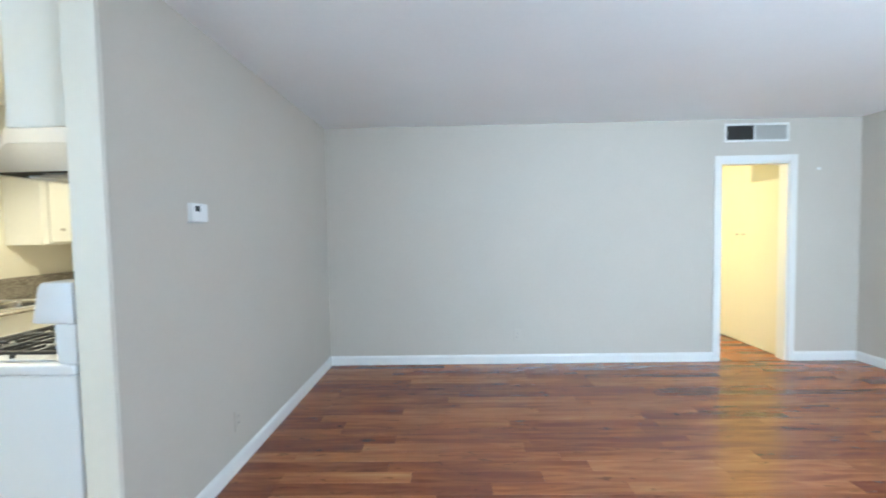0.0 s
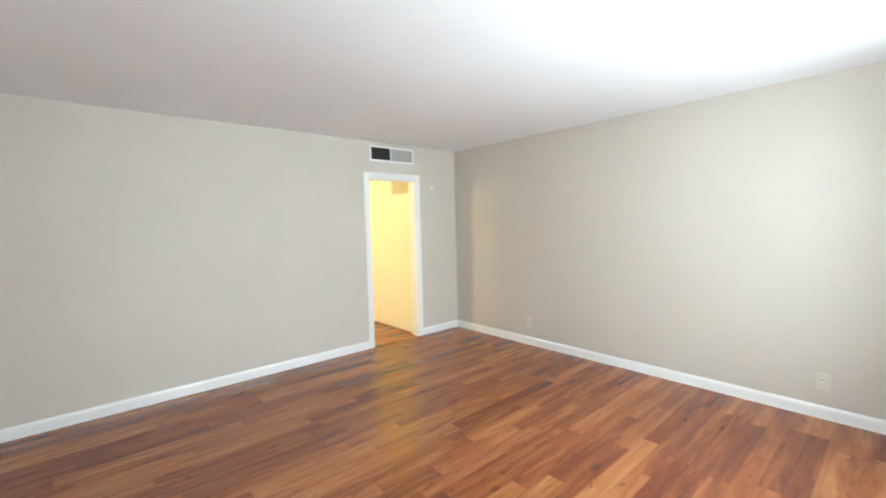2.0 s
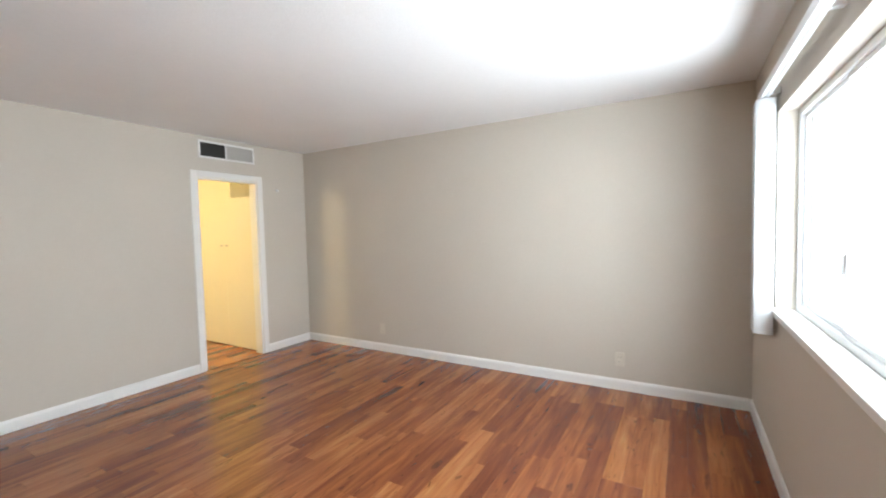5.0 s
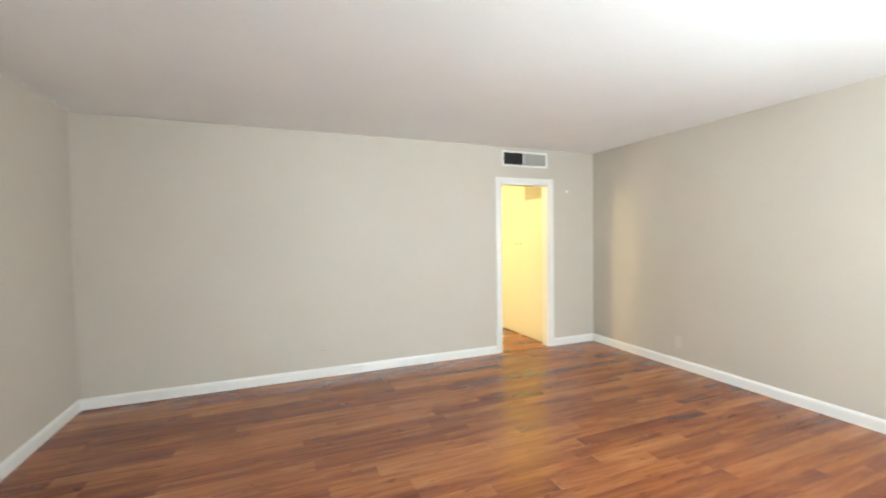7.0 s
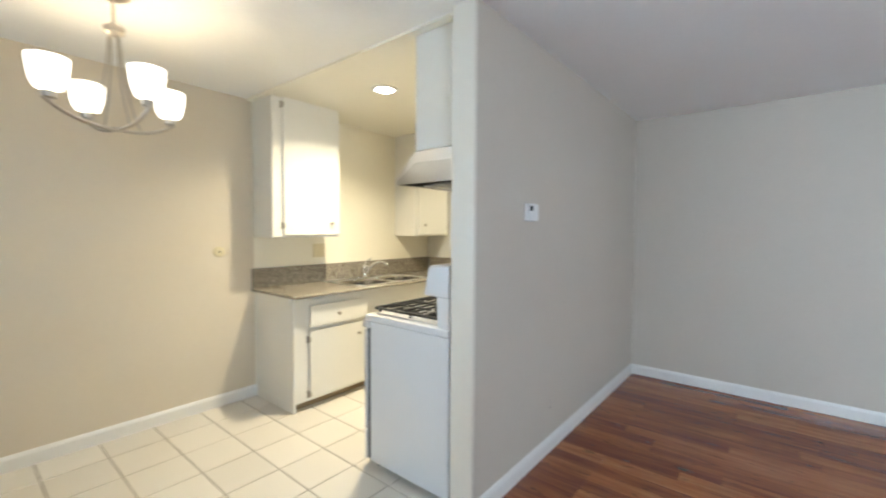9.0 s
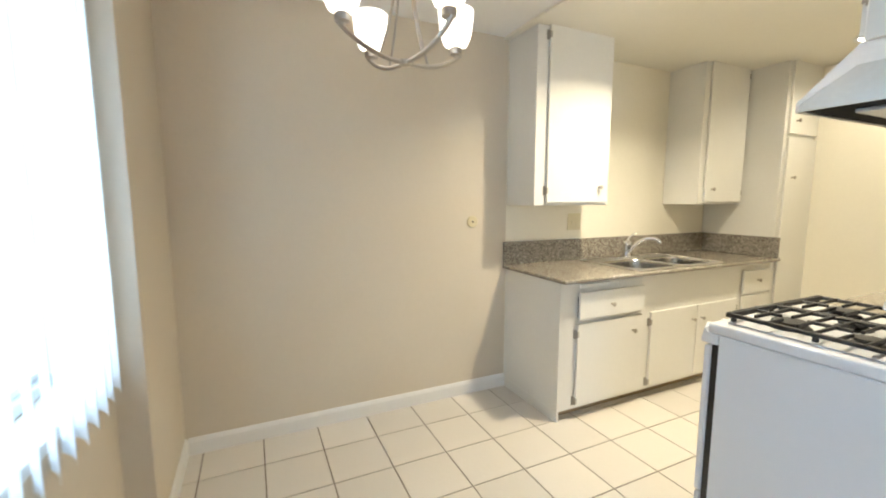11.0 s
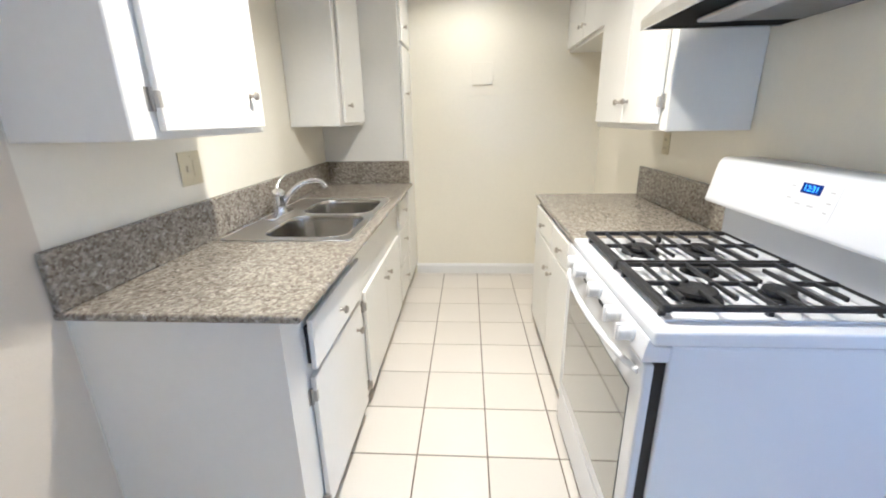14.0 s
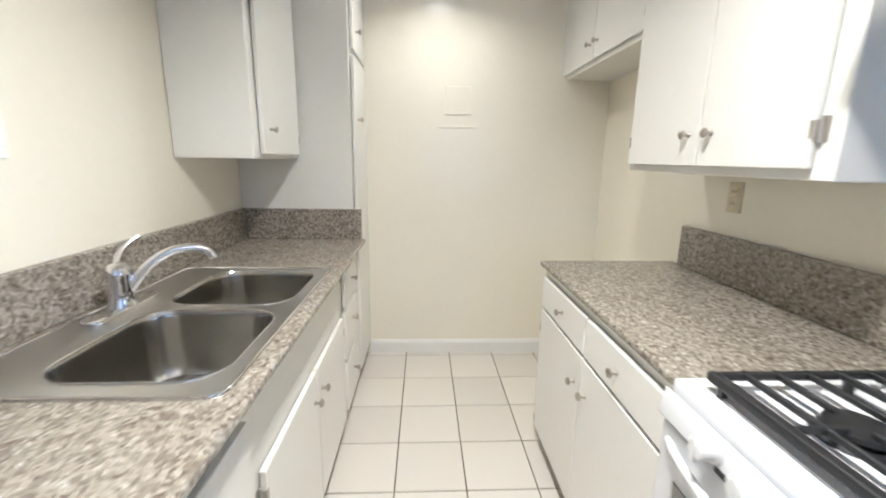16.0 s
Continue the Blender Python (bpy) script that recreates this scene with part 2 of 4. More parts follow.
def thin_vinyl():
    m = bpy.data.materials.new("translucent_vinyl_slat")
    m.use_nodes = True
    n, l = m.node_tree.nodes, m.node_tree.links
    tr, mx = n.new("ShaderNodeBsdfTranslucent"), n.new("ShaderNodeMixShader")
    tr.inputs[0].default_value = (0.80, 0.83, 0.85, 1)
    n["Principled BSDF"].inputs["Base Color"].default_value = (0.82, 0.83, 0.83, 1)
    n["Principled BSDF"].inputs["Roughness"].default_value = 0.45
    mx.inputs[0].default_value = 0.45
    l.new(n["Principled BSDF"].outputs[0], mx.inputs[1])
    l.new(tr.outputs[0], mx.inputs[2])
    l.new(mx.outputs[0], n["Material Output"].inputs[0])
    return m


GRANITE, WOOD, GLASS, SLAT = granite(), wood(), clear("window_glass", (0.95, 0.97, 0.97)), thin_vinyl()
WOODBASE = mat("dark_subfloor", (0.05, 0.03, 0.02), 0.9)

# ---- builders ----


# The kitchen's two sides are drawn on sheets of their own; use[0] turns a sheet's numbers into metres in the plan.
PLAIN = Matrix.Identity(4)
use = [PLAIN]


def sheet(dx, dy, dz):
    """Starts a sheet set off by dx, dy, dz; gives the left wall, right wall, far wall, ceiling and floor on it."""
    use[0] = Matrix.Translation((dx, dy, dz)) @ Matrix.Diagonal((1.0877, 1.109, 1.095, 1))
    return (XL - dx) / 1.0877, (XK - dx) / 1.0877, (YK - dy) / 1.109, (ZK - dz) / 1.095, -dz / 1.095


SINK_SIDE, STOVE_SIDE = (0.119, -0.124, -0.090), (0.119, -0.089, -0.099)
STOVE = (0.111, -0.104, -0.085)


def thing(name, place, label, category, group=""):
    ob = new(name)
    ob.location = use[0] @ Vector(place)
    ob.empty_display_size = 0.1
    return tagged(ob, label, category, group)


def root(ob):
    while ob.parent:
        ob = ob.parent
    return ob


def mesh_from(name, bm, material, base=(0, 0, 0), smooth=False):
    bmesh.ops.recalc_face_normals(bm, faces=bm.faces)
    bm.transform(use[0])
    bmesh.ops.translate(bm, verts=bm.verts, vec=-Vector(base))
    me = bpy.data.meshes.new(name)
    bm.to_mesh(me)
    bm.free()
    me.materials.append(material)
    if smooth:
        me.polygons.foreach_set("use_smooth", [True] * len(me.polygons))
        me.set_sharp_from_angle(angle=radians(40))
    return me


def part(name, bm, material, parent, label="", smooth=False):
    ob = new(name, mesh_from(name, bm, material, root(parent).location, smooth))
    ob.parent = parent
    if label:
        tagged(ob, label)
    return ob


def structure(name, bm, material, label, category=""):
    return tagged(new(name, mesh_from(name, bm, material)), label, category or name.split("_")[0], kind="structure")


def box(bm, x0, x1, y0, y1, z0, z1, bevel=0.0, seg=1):
    x0, x1, y0, y1, z0, z1 = min(x0, x1), max(x0, x1), min(y0, y1), max(y0, y1), min(z0, z1), max(z0, z1)
    v = bmesh.ops.create_cube(bm, size=1)["verts"]
    for p in v:
        p.co = ((x0 + x1) / 2 + p.co.x * (x1 - x0), (y0 + y1) / 2 + p.co.y * (y1 - y0), (z0 + z1) / 2 + p.co.z * (z1 - z0))
    if bevel:
        e = list({e for p in v for e in p.link_edges})
        bmesh.ops.bevel(bm, geom=e, offset=bevel, segments=seg, profile=0.5, affect="EDGES")
    return bm


def boxes(*rows, bevel=0.0):
    bm = bmesh.new()
    for r in rows:
        box(bm, *r, bevel=bevel)
    return bm


def spin(bm, centre, profile, seg=24, axis="z"):
    """A turned body: profile of (radius, height) along the axis from centre."""
    rings = []
    for r, h in profile:
        ring = []
        for i in range(seg):
            a = 2 * math.pi * i / seg
            u, v = r * math.cos(a), r * math.sin(a)
            p = {"z": (u, v, h), "x": (h, u, v), "y": (u, h, v)}[axis]
            ring.append(bm.verts.new(Vector(centre) + Vector(p)))
        rings.append(ring)
    for a, b in zip(rings, rings[1:]):
        for i in range(seg):
            bm.faces.new((a[i], a[(i + 1) % seg], b[(i + 1) % seg], b[i]))
    bm.faces.new(rings[0])
    bm.faces.new(rings[-1])
    return bm


def tube(bm, pts, radius, seg=10):
    """A round bar along points; radius one number or one for each point."""
    pts = [Vector(p) for p in pts]
    rad = radius if isinstance(radius, (list, tuple)) else [radius] * len(pts)
    side = None
    rings = []
    for i, p in enumerate(pts):
        d = (pts[min(i + 1, len(pts) - 1)] - pts[max(i - 1, 0)]).normalized()
        if side is None:
            side = d.orthogonal().normalized()
        side = (side - d * side.dot(d)).normalized()
        up = d.cross(side)
        rings.append([bm.verts.new(p + rad[i] * (math.cos(2 * math.pi * k / seg) * side + math.sin(2 * math.pi * k / seg) * up)) for k in range(seg)])
    for a, b in zip(rings, rings[1:]):
        for k in range(seg):
            bm.faces.new((a[k], a[(k + 1) % seg], b[(k + 1) % seg], b[k]))
    bm.faces.new(rings[0])
    bm.faces.new(rings[-1])
    return bm


def arc(p0, p1, p2, n=12):
    p0, p1, p2 = Vector(p0), Vector(p1), Vector(p2)
    return [p0 * (1 - t) ** 2 + p1 * 2 * t * (1 - t) + p2 * t * t for t in (i / n for i in range(n + 1))]


def prism(bm, outline, axis, a, b, bevel=0.0):
    """A bar of the given outline, pushed from a to b along the axis."""
    def at(u, v, w):
        return {"x": (w, u, v), "y": (u, w, v), "z": (u, v, w)}[axis]
    r0, r1 = [bm.verts.new(at(u, v, a)) for u, v in outline], [bm.verts.new(at(u, v, b)) for u, v in outline]
    n = len(outline)
    bm.faces.new(r0)
    bm.faces.new(r1)
    for i in range(n):
        bm.faces.new((r0[i], r0[(i + 1) % n], r1[(i + 1) % n], r1[i]))
    if bevel:
        bmesh.ops.bevel(bm, geom=list(bm.edges), offset=bevel, segments=2, profile=0.5, affect="EDGES")
    return bm

# ---- structure ----
T = 0.12
OUT = 0.20
structure("wall_west_dining", boxes((XL - T, XL, YPIER - 0.30, 1.90, 0, ZC)), DINING, "tan painted wall along the dining corner", "wall")
structure("wall_west_kitchen", boxes((XL - T, XL, 1.90, YK + T, 0, ZC)), CREAM, "cream painted wall behind the kitchen sink", "wall")
structure("wall_kitchen_far", boxes((XL, XP - 0.002, YK, YK + T, 0, ZC)), CREAM, "cream painted wall at the kitchen's end", "wall")
structure("wall_partition_kitchen", boxes((XK, XK + 0.06, YP + 0.02, YK, 0, ZC)), CREAM, "cream painted wall behind the stove", "wall")
structure("wall_partition_end", boxes((XK, XP - 0.003, YP, YP + 0.02, 0, ZC)), ENDPAINT, "cream painted end of the partition wall", "wall")
structure("wall_partition", boxes((XK + 0.06, XP, YP + 0.02, YF, 0, ZC)), PAINT, "beige painted partition between kitchen and living room", "wall")
bm = bmesh.new()
box(bm, XP - 0.1, DX0, YF, YF + T, 0, ZC)
box(bm, DX1, XR, YF, YF + T, 0, ZC)
box(bm, DX0, DX1, YF, YF + T, DZ, ZC)
structure("wall_north", bm, PAINT, "beige painted wall with a doorway and a return air grille", "wall")
structure("wall_east", boxes((XR, XR + T, YW - OUT, YF + T, 0, ZC)), PAINT, "plain beige painted living room wall", "wall")


def window_wall(name, x0, x1, y, wx0, wx1, wz0, wz1, material, label):
    bm = bmesh.new()
    box(bm, x0, wx0, y - OUT, y, 0, ZC)
    box(bm, wx1, x1, y - OUT, y, 0, ZC)
    box(bm, wx0, wx1, y - OUT, y, 0, wz0)
    box(bm, wx0, wx1, y - OUT, y, wz1, ZC)
    structure(name, bm, material, label, "wall")


window_wall("wall_south_living", XP, XR, YW, WX0, WX1, WZ0, WZ1, PAINT, "beige painted wall under and round a wide window")
window_wall("wall_south_dining", -2.82, XP, YD, VX0, VX1, VZ0, VZ1, DINING, "tan painted wall round the dining window")
structure("wall_pier", boxes((XL, -2.82, YPIER - 0.3, YPIER, 0, ZC)), DINING, "tan painted pier in the dining corner", "wall")
structure("ceiling", boxes((XL - T, XR + T, YW - OUT, YP + 0.04, ZC, ZC + 0.1), (XK + 0.07, XR + T, YP + 0.04, YF + T, ZC, ZC + 0.1)), CEIL, "white textured ceiling", "ceiling")
structure("ceiling_kitchen", boxes((XL - T, XK + 0.07, YP + 0.04, YK + T, ZK, ZC + 0.1)), CEILK, "slightly lowered cream kitchen ceiling", "ceiling")
# hall behind the doorway
structure("wall_hall_east", boxes((3.59, 3.71, YF + T, 6.08, 0, ZC)), CLOSET, "cream painted hall wall", "wall")
structure("wall_hall_north", boxes((0.6, 3.59, 5.96, 6.08, 0, ZC)), CLOSET, "cream painted wall at the hall's back", "wall")
structure("wall_hall_west", boxes((0.5, 0.6, YF + T, 6.08, 0, ZC)), CLOSET, "cream painted wall at the hall's end", "wall")
structure("ceiling_hall", boxes((0.5, 3.71, YF + T, 6.08, 2.41, ZC + 0.1)), CEIL, "white hall ceiling", "ceiling")
structure("floor_wood", boxes((XP, XR, YW - 0.01, YF + T, -0.12, -0.008), (0.5, 3.71, YF + T, 6.08, -0.12, -0.008)), WOODBASE, "glossy reddish-brown wood plank floor", "floor")
structure("floor_tile", boxes((XL, XP, YW - 0.01, YK, -0.12, -0.004)), GROUT, "beige square ceramic tile floor with brown grout", "floor")
structure("ground", boxes((-300, 300, -400, 400, -3.2, -3.1)), mat("grey_ground", (0.3, 0.3, 0.28), 0.9), "pale ground far outside the windows", "ground")


def baseboard(x0, x1, y0, y1, side):
    """A white moulded baseboard against a wall; side: the way it faces."""
    h, d = 0.095, 0.014
    prof = [(0, 0), (d, 0), (d, h - 0.022), (d * 0.75, h - 0.012), (d * 0.35, h), (0, h)]
    bm = bmesh.new()
    s = 1 if side[0] == "+" else -1
    if side[1] == "y":
        prism(bm, [(y0 + s * u, v) for u, v in prof], "x", x0, x1)
    else:
        prism(bm, [(x0 + s * u, v) for u, v in prof], "y", y0, y1)
    structure("baseboard", bm, TRIM, "white painted wooden baseboard", "baseboard")


baseboard(XP + 0.014, DX0 - 0.066, YF, YF, "-y")
baseboard(DX1 + 0.066, XR - 0.014, YF, YF, "-y")
baseboard(XR, XR, YW + 0.014, YF, "-x")
baseboard(XP, XP, YP + 0.004, YF, "+x")
baseboard(XP, XR, YW, YW, "+y")
baseboard(XL, XL, YPIER + 0.014, 1.905, "+x")
baseboard(XL, -2.806, YPIER, YPIER, "+y")
baseboard(-2.82, -2.82, YD + 0.014, YPIER, "+x")
baseboard(-2.82, XP, YD, YD, "+y")
baseboard(-2.89, XK - 0.014, YK, YK, "-y")
baseboard(XK, XK, 3.69, YK, "-x")
baseboard(0.6, 3.576, 5.96, 5.96, "-y")

# doorway casing
bm = bmesh.new()
box(bm, DX0 - 0.065, DX0, YF - 0.016, YF, 0, DZ + 0.065, 0.004)
box(bm, DX1, DX1 + 0.065, YF - 0.016, YF, 0, DZ + 0.065, 0.004)
box(bm, DX0 + 0.0005, DX1 - 0.0005, YF - 0.0155, YF, DZ, DZ + 0.065, 0.004)
box(bm, DX0, DX0 + 0.018, YF + 0.001, YF + T, 0, DZ)
box(bm, DX1 - 0.018, DX1, YF + 0.001, YF + T, 0, DZ)
box(bm, DX0 + 0.018, DX1 - 0.018, YF + 0.001, YF + T, DZ - 0.018, DZ)
structure("door_frame_1", bm, TRIM, "white painted wooden doorway casing without a door", "door frame")

# ---- kitchen ----
KXL, KXK, KYK, KZK, GROUND = sheet(*SINK_SIDE)


def knob(x, y, z, s, parent):
    """A small turned metal knob that stands out along x."""
    bm = bmesh.new()
    spin(bm, (x, y, z), [(0.009, 0), (0.007, s * 0.003), (0.005, s * 0.006), (0.005, s * 0.015), (0.0125, s * 0.019), (0.0135, s * 0.024), (0.009, s * 0.029), (0.003, s * 0.030)], 14, "x")
    part("knob", bm, NICKEL, parent, "small brushed metal knob", smooth=True)


def hinge(x, y, z, s, away, parent):
    """A surface hinge beside a door: leaf on the frame and a barrel; away: the way along y from the door."""
    bm = bmesh.new()
    box(bm, x - s * 0.0188, x - s * 0.0165, y + away * 0.003, y + away * 0.015, z - 0.026, z + 0.026, 0.0008)
    tube(bm, [(x - s * 0.012, y + away * 0.004, z - 0.026), (x - s * 0.012, y + away * 0.004, z + 0.026)], 0.0042, 8)
    box(bm, x - s * 0.001, x + s * 0.0016, y - away * 0.010, y + away * 0.001, z - 0.018, z + 0.018, 0.0006)
    box(bm, x - s * 0.012, x + s * 0.0010, y + away * 0.0006, y + away * 0.0022, z - 0.018, z + 0.018, 0.0003)
    part("hinge", bm, HINGE, parent, "dull steel cabinet hinge")


def front(kind, xf, s, y0, y1, z0, z1, parent):
    """A flat overlay door or drawer front on the face xf that looks along s."""
    return part(kind, box(bmesh.new(), xf + s * 0.004, xf + s * 0.020, y0, y1, z0, z1, 0.003, 2), CABINET, parent)


def cabinet(name, label, xb, xf, y0, y1, z0, z1, group, kick=0.0):
    s = 1 if xf > xb else -1
    c = thing(name, (xb, y0, z0), label, "cabinet", group)
    if kick:
        bm = boxes((xb, xf, y0, y1, z0 + kick, z1))
        part("body", bm, CABINET, c)
        part("toe_kick", boxes((xb, xf - s * 0.06, y0 + 0.001, y1 - 0.001, z0, z0 + kick)), KICK, c, "brown recessed toe kick")
    else:
        part("body", box(bmesh.new(), xb, xf, y0, y1, z0, z1, 0.003), CABINET, c)
    return c, s


XF = -2.790
LB = "base cabinets under the sink counter"
c, s = cabinet("base_cabinet", "white painted base cabinet with one drawer and one door", KXL + 0.002, XF, 1.828, 2.490, GROUND, 0.895, LB, 0.062)
part("end_panel", boxes((KXL + 0.003, XF - 0.002, 1.8275, 1.843, GROUND, GROUND + 0.0615)), CABINET, c)
part("breadboard", box(bmesh.new(), XF + 0.001, XF + 0.010, 1.96, 2.45, 0.848, 0.876, 0.002), CABINET, c, "white pull-out breadboard")
d = front("drawer", XF + 0.010, s, 1.945, 2.455, 0.676, 0.832, c)
# Black filler: the shade in the gap behind the drawer front, put into colour.
part("drawer_gap_shade", boxes((XF - 0.1, XF + 0.0105, 1.955, 2.445, 0.690, 0.805)), BLACK, d, "black block standing in for the shade behind the drawer front")
knob(XF + 0.029, 2.180, 0.748, s, d)
d = front("door", XF, s, 1.945, 2.455, 0.168, 0.650, c)
knob(XF + 0.019, 2.375, 0.560, s, d)
hinge(XF + 0.019, 1.943, 0.590, s, -1, d)
hinge(XF + 0.019, 1.943, 0.195, s, -1, d)

c, s = cabinet("sink_cabinet", "white painted sink base cabinet with a pair of doors", KXL + 0.002, XF, 2.4902, 3.430, GROUND, 0.700, LB, 0.062)
part("front_rail", boxes((XF - 0.02, XF, 2.4902, 3.430, 0.7005, 0.895)), CABINET, c)
for y0, y1, k, h, away in ((2.535, 2.966, 2.925, 2.533, -1), (2.974, 3.405, 3.015, 3.407, 1)):
    d = front("door", XF, s, y0, y1, 0.168, 0.650, c)
    knob(XF + 0.019, k, 0.560, s, d)
    hinge(XF + 0.019, h, 0.585, s, away, d)
    hinge(XF + 0.019, h, 0.195, s, away, d)

c, s = cabinet("drawer_cabinet", "white painted base cabinet with three drawers", KXL + 0.002, XF, 3.4302, 3.815, GROUND, 0.895, LB, 0.062)
for z0, z1, k in ((0.672, 0.840, 0.765), (0.425, 0.655, 0.565), (0.168, 0.408, 0.300)):
    d = front("drawer", XF, s, 3.465, 3.790, z0, z1, c)
    knob(XF + 0.019, 3.630, k, s, d)

c, s = cabinet("pantry_cabinet", "tall white painted pantry cabinet with two doors", KXL + 0.002, -2.785, 3.8165, KYK - 0.002, GROUND, KZK - 0.002, "", 0.062)
for z0, z1, k in ((0.168, 1.800, 1.510), (1.825, 2.385, 1.920)):
    d = front("door", -2.785, s, 3.850, 4.270, z0, z1, c)
    knob(-2.766, 3.930, k, s, d)
    for h in ((0.30, 0.98) if z0 < 1 else (1.90, 2.30)):
        hinge(-2.766, 4.272, h, s, 1, d)

UL, UF = "wall cabinets over the sink counter", -3.047
for y0, y1, d0, d1, k, h, away in ((1.827, 2.405, 1.905, 2.385, 2.308, 1.903, -1), (3.300, 3.815, 3.350, 3.790, 3.425, 3.792, 1)):
    c, s = cabinet("wall_cabinet", "white painted wall cabinet with one door, over the counter", KXL + 0.002, UF, y0, y1, 1.312, KZK - 0.002, UL)
    d = front("door", UF, s, d0, d1, 1.330, 2.375, c)
    knob(UF + 0.019, k, 1.425, s, d)
    hinge(UF + 0.019, h, 1.400, s, away, d)
    hinge(UF + 0.019, h, 2.280, s, away, d)

RB = "cabinets on the stove side"
KXL, KXK, KYK, KZK, GROUND = sheet(*STOVE_SIDE)
XB = KXK - 0.002
c, s = cabinet("base_cabinet", "white painted base cabinet with two drawers and two doors", XB, -1.902, 2.418, 3.355, GROUND, 0.891, RB, 0.062)
for y0, y1, k, kd, h, away in ((2.440, 2.872, 2.660, 2.835, 2.438, -1), (2.884, 3.330, 3.085, 2.925, 3.332, 1)):
    d = front("drawer", -1.902, s, y0, y1, 0.735, 0.858, c)
    knob(-1.921, k, 0.797, s, d)
    d = front("door", -1.902, s, y0, y1 if y0 > 2.8 else y1 + 0.006, 0.168, 0.722, c)
    knob(-1.921, kd, 0.618, s, d)
    hinge(-1.921, h, 0.640, s, away, d)
    hinge(-1.921, h, 0.200, s, away, d)
c, s = cabinet("wall_cabinet", "white painted wall cabinet with a pair of doors beside the hood", XB, -1.632, 2.484, 3.280, 1.298, KZK - 0.002, RB)
for y0, y1, k, h, away in ((2.528, 2.866, 2.820, 2.526, -1), (2.872, 3.255, 2.915, 3.257, 1)):
    d = front("door", -1.632, s, y0, y1, 1.322, 2.375, c)
    knob(-1.651, k, 1.410, s, d)
    hinge(-1.651, h, 1.400, s, away, d)
    hinge(-1.651, h, 2.280, s, away, d)
c, s = cabinet("wall_cabinet", "short white painted wall cabinet over the empty fridge space", XB, -1.600, 3.2815, KYK - 0.002, 1.785, KZK - 0.002, RB)
for y0, y1, k, h, away in ((3.310, 3.770, 3.730, 3.308, -1), (3.776, 4.275, 3.815, 4.277, 1)):
    d = front("door", -1.600, s, y0, y1, 1.806, 2.375, c)
    knob(-1.619, k, 1.880, s, d)
    hinge(-1.619, h, 1.870, s, away, d)
    hinge(-1.619, h, 2.280, s, away, d)
c, s = cabinet("wall_cabinet", "short white painted wall cabinet over the range hood", XB, -1.632, 1.797, 2.4825, 1.776, KZK - 0.002, RB)
for y0, y1, k, h, away in ((1.820, 2.136, 2.100, 1.818, -1), (2.142, 2.460, 2.180, 2.462, 1)):
    d = front("door", -1.632, s, y0, y1, 1.796, 2.375, c)
    knob(-1.651, k, 1.87, s, d)
    hinge(-1.651, h, 1.90, s, away, d)

# counters
KXL, KXK, KYK, KZK, GROUND = sheet(*SINK_SIDE)
SY0, SY1, SX0, SX1 = 2.425, 3.195, -3.245, -2.790      # hole for the sink


def slab_with_hole(x0, x1, y0, y1, z0, z1, hole):
    bm = bmesh.new()
    o = [(x0, y0), (x1, y0), (x1, y1), (x0, y1)]
    hx0, hx1, hy0, hy1 = hole
    i = [(hx0, hy0), (hx1, hy0), (hx1, hy1), (hx0, hy1)]
    rows = [[bm.verts.new((*p, z)) for p in loop] for loop, z in ((o, z1), (i, z1), (i, z0), (o, z0))]
    for a, b in zip(rows, rows[1:] + rows[:1]):
        for k in range(4):
            bm.faces.new((a[k], a[(k + 1) % 4], b[(k + 1) % 4], b[k]))
    edges = [e for e in bm.edges if all(v in rows[0] or v in rows[3] for v in e.verts) and not all(abs(v.co.x - x0) < 1e-6 for v in e.verts)]
    bmesh.ops.bevel(bm, geom=edges, offset=0.008, segments=3, profile=0.5, affect="EDGES")
    return bm


c = thing("countertop", (KXL, 1.79, 0.875), "brown and grey speckled granite worktop with backsplash", "countertop", "granite worktops")
part("slab", slab_with_hole(KXL + 0.003, -2.725, 1.802, 3.8145, 0.896, 0.918, (SX0, SX1, SY0, SY1)), GRANITE, c)
part("backsplash", box(bmesh.new(), KXL + 0.003, KXL + 0.024, 1.803, 3.8145, 0.9185, 1.070, 0.003), GRANITE, c)
part("end_splash", box(bmesh.new(), KXL + 0.0245, -2.742, 3.794, 3.8145, 0.9185, 1.069, 0.003), GRANITE, c)
KXL, KXK, KYK, KZK, GROUND = sheet(*STOVE_SIDE)
c = thing("countertop", (KXK, 2.42, 0.875), "brown and grey speckled granite worktop beside the stove", "countertop", "granite worktops")
part("slab", box(bmesh.new(), XB, -1.925, 2.424, 3.385, 0.892, 0.915, 0.008, 3), GRANITE, c)
part("backsplash", box(bmesh.new(), XB, KXK - 0.024, 2.418, 3.325, 0.9155, 1.080, 0.003), GRANITE, c)


def rounded(x0, x1, y0, y1, r, n=6):
    pts = []
    for cx, cy, a0 in ((x1 - r, y0 + r, -90), (x1 - r, y1 - r, 0), (x0 + r, y1 - r, 90), (x0 + r, y0 + r, 180)):
        pts += [(cx + r * math.cos(radians(a0 + 90 * k / n)), cy + r * math.sin(radians(a0 + 90 * k / n))) for k in range(n + 1)]
    return pts


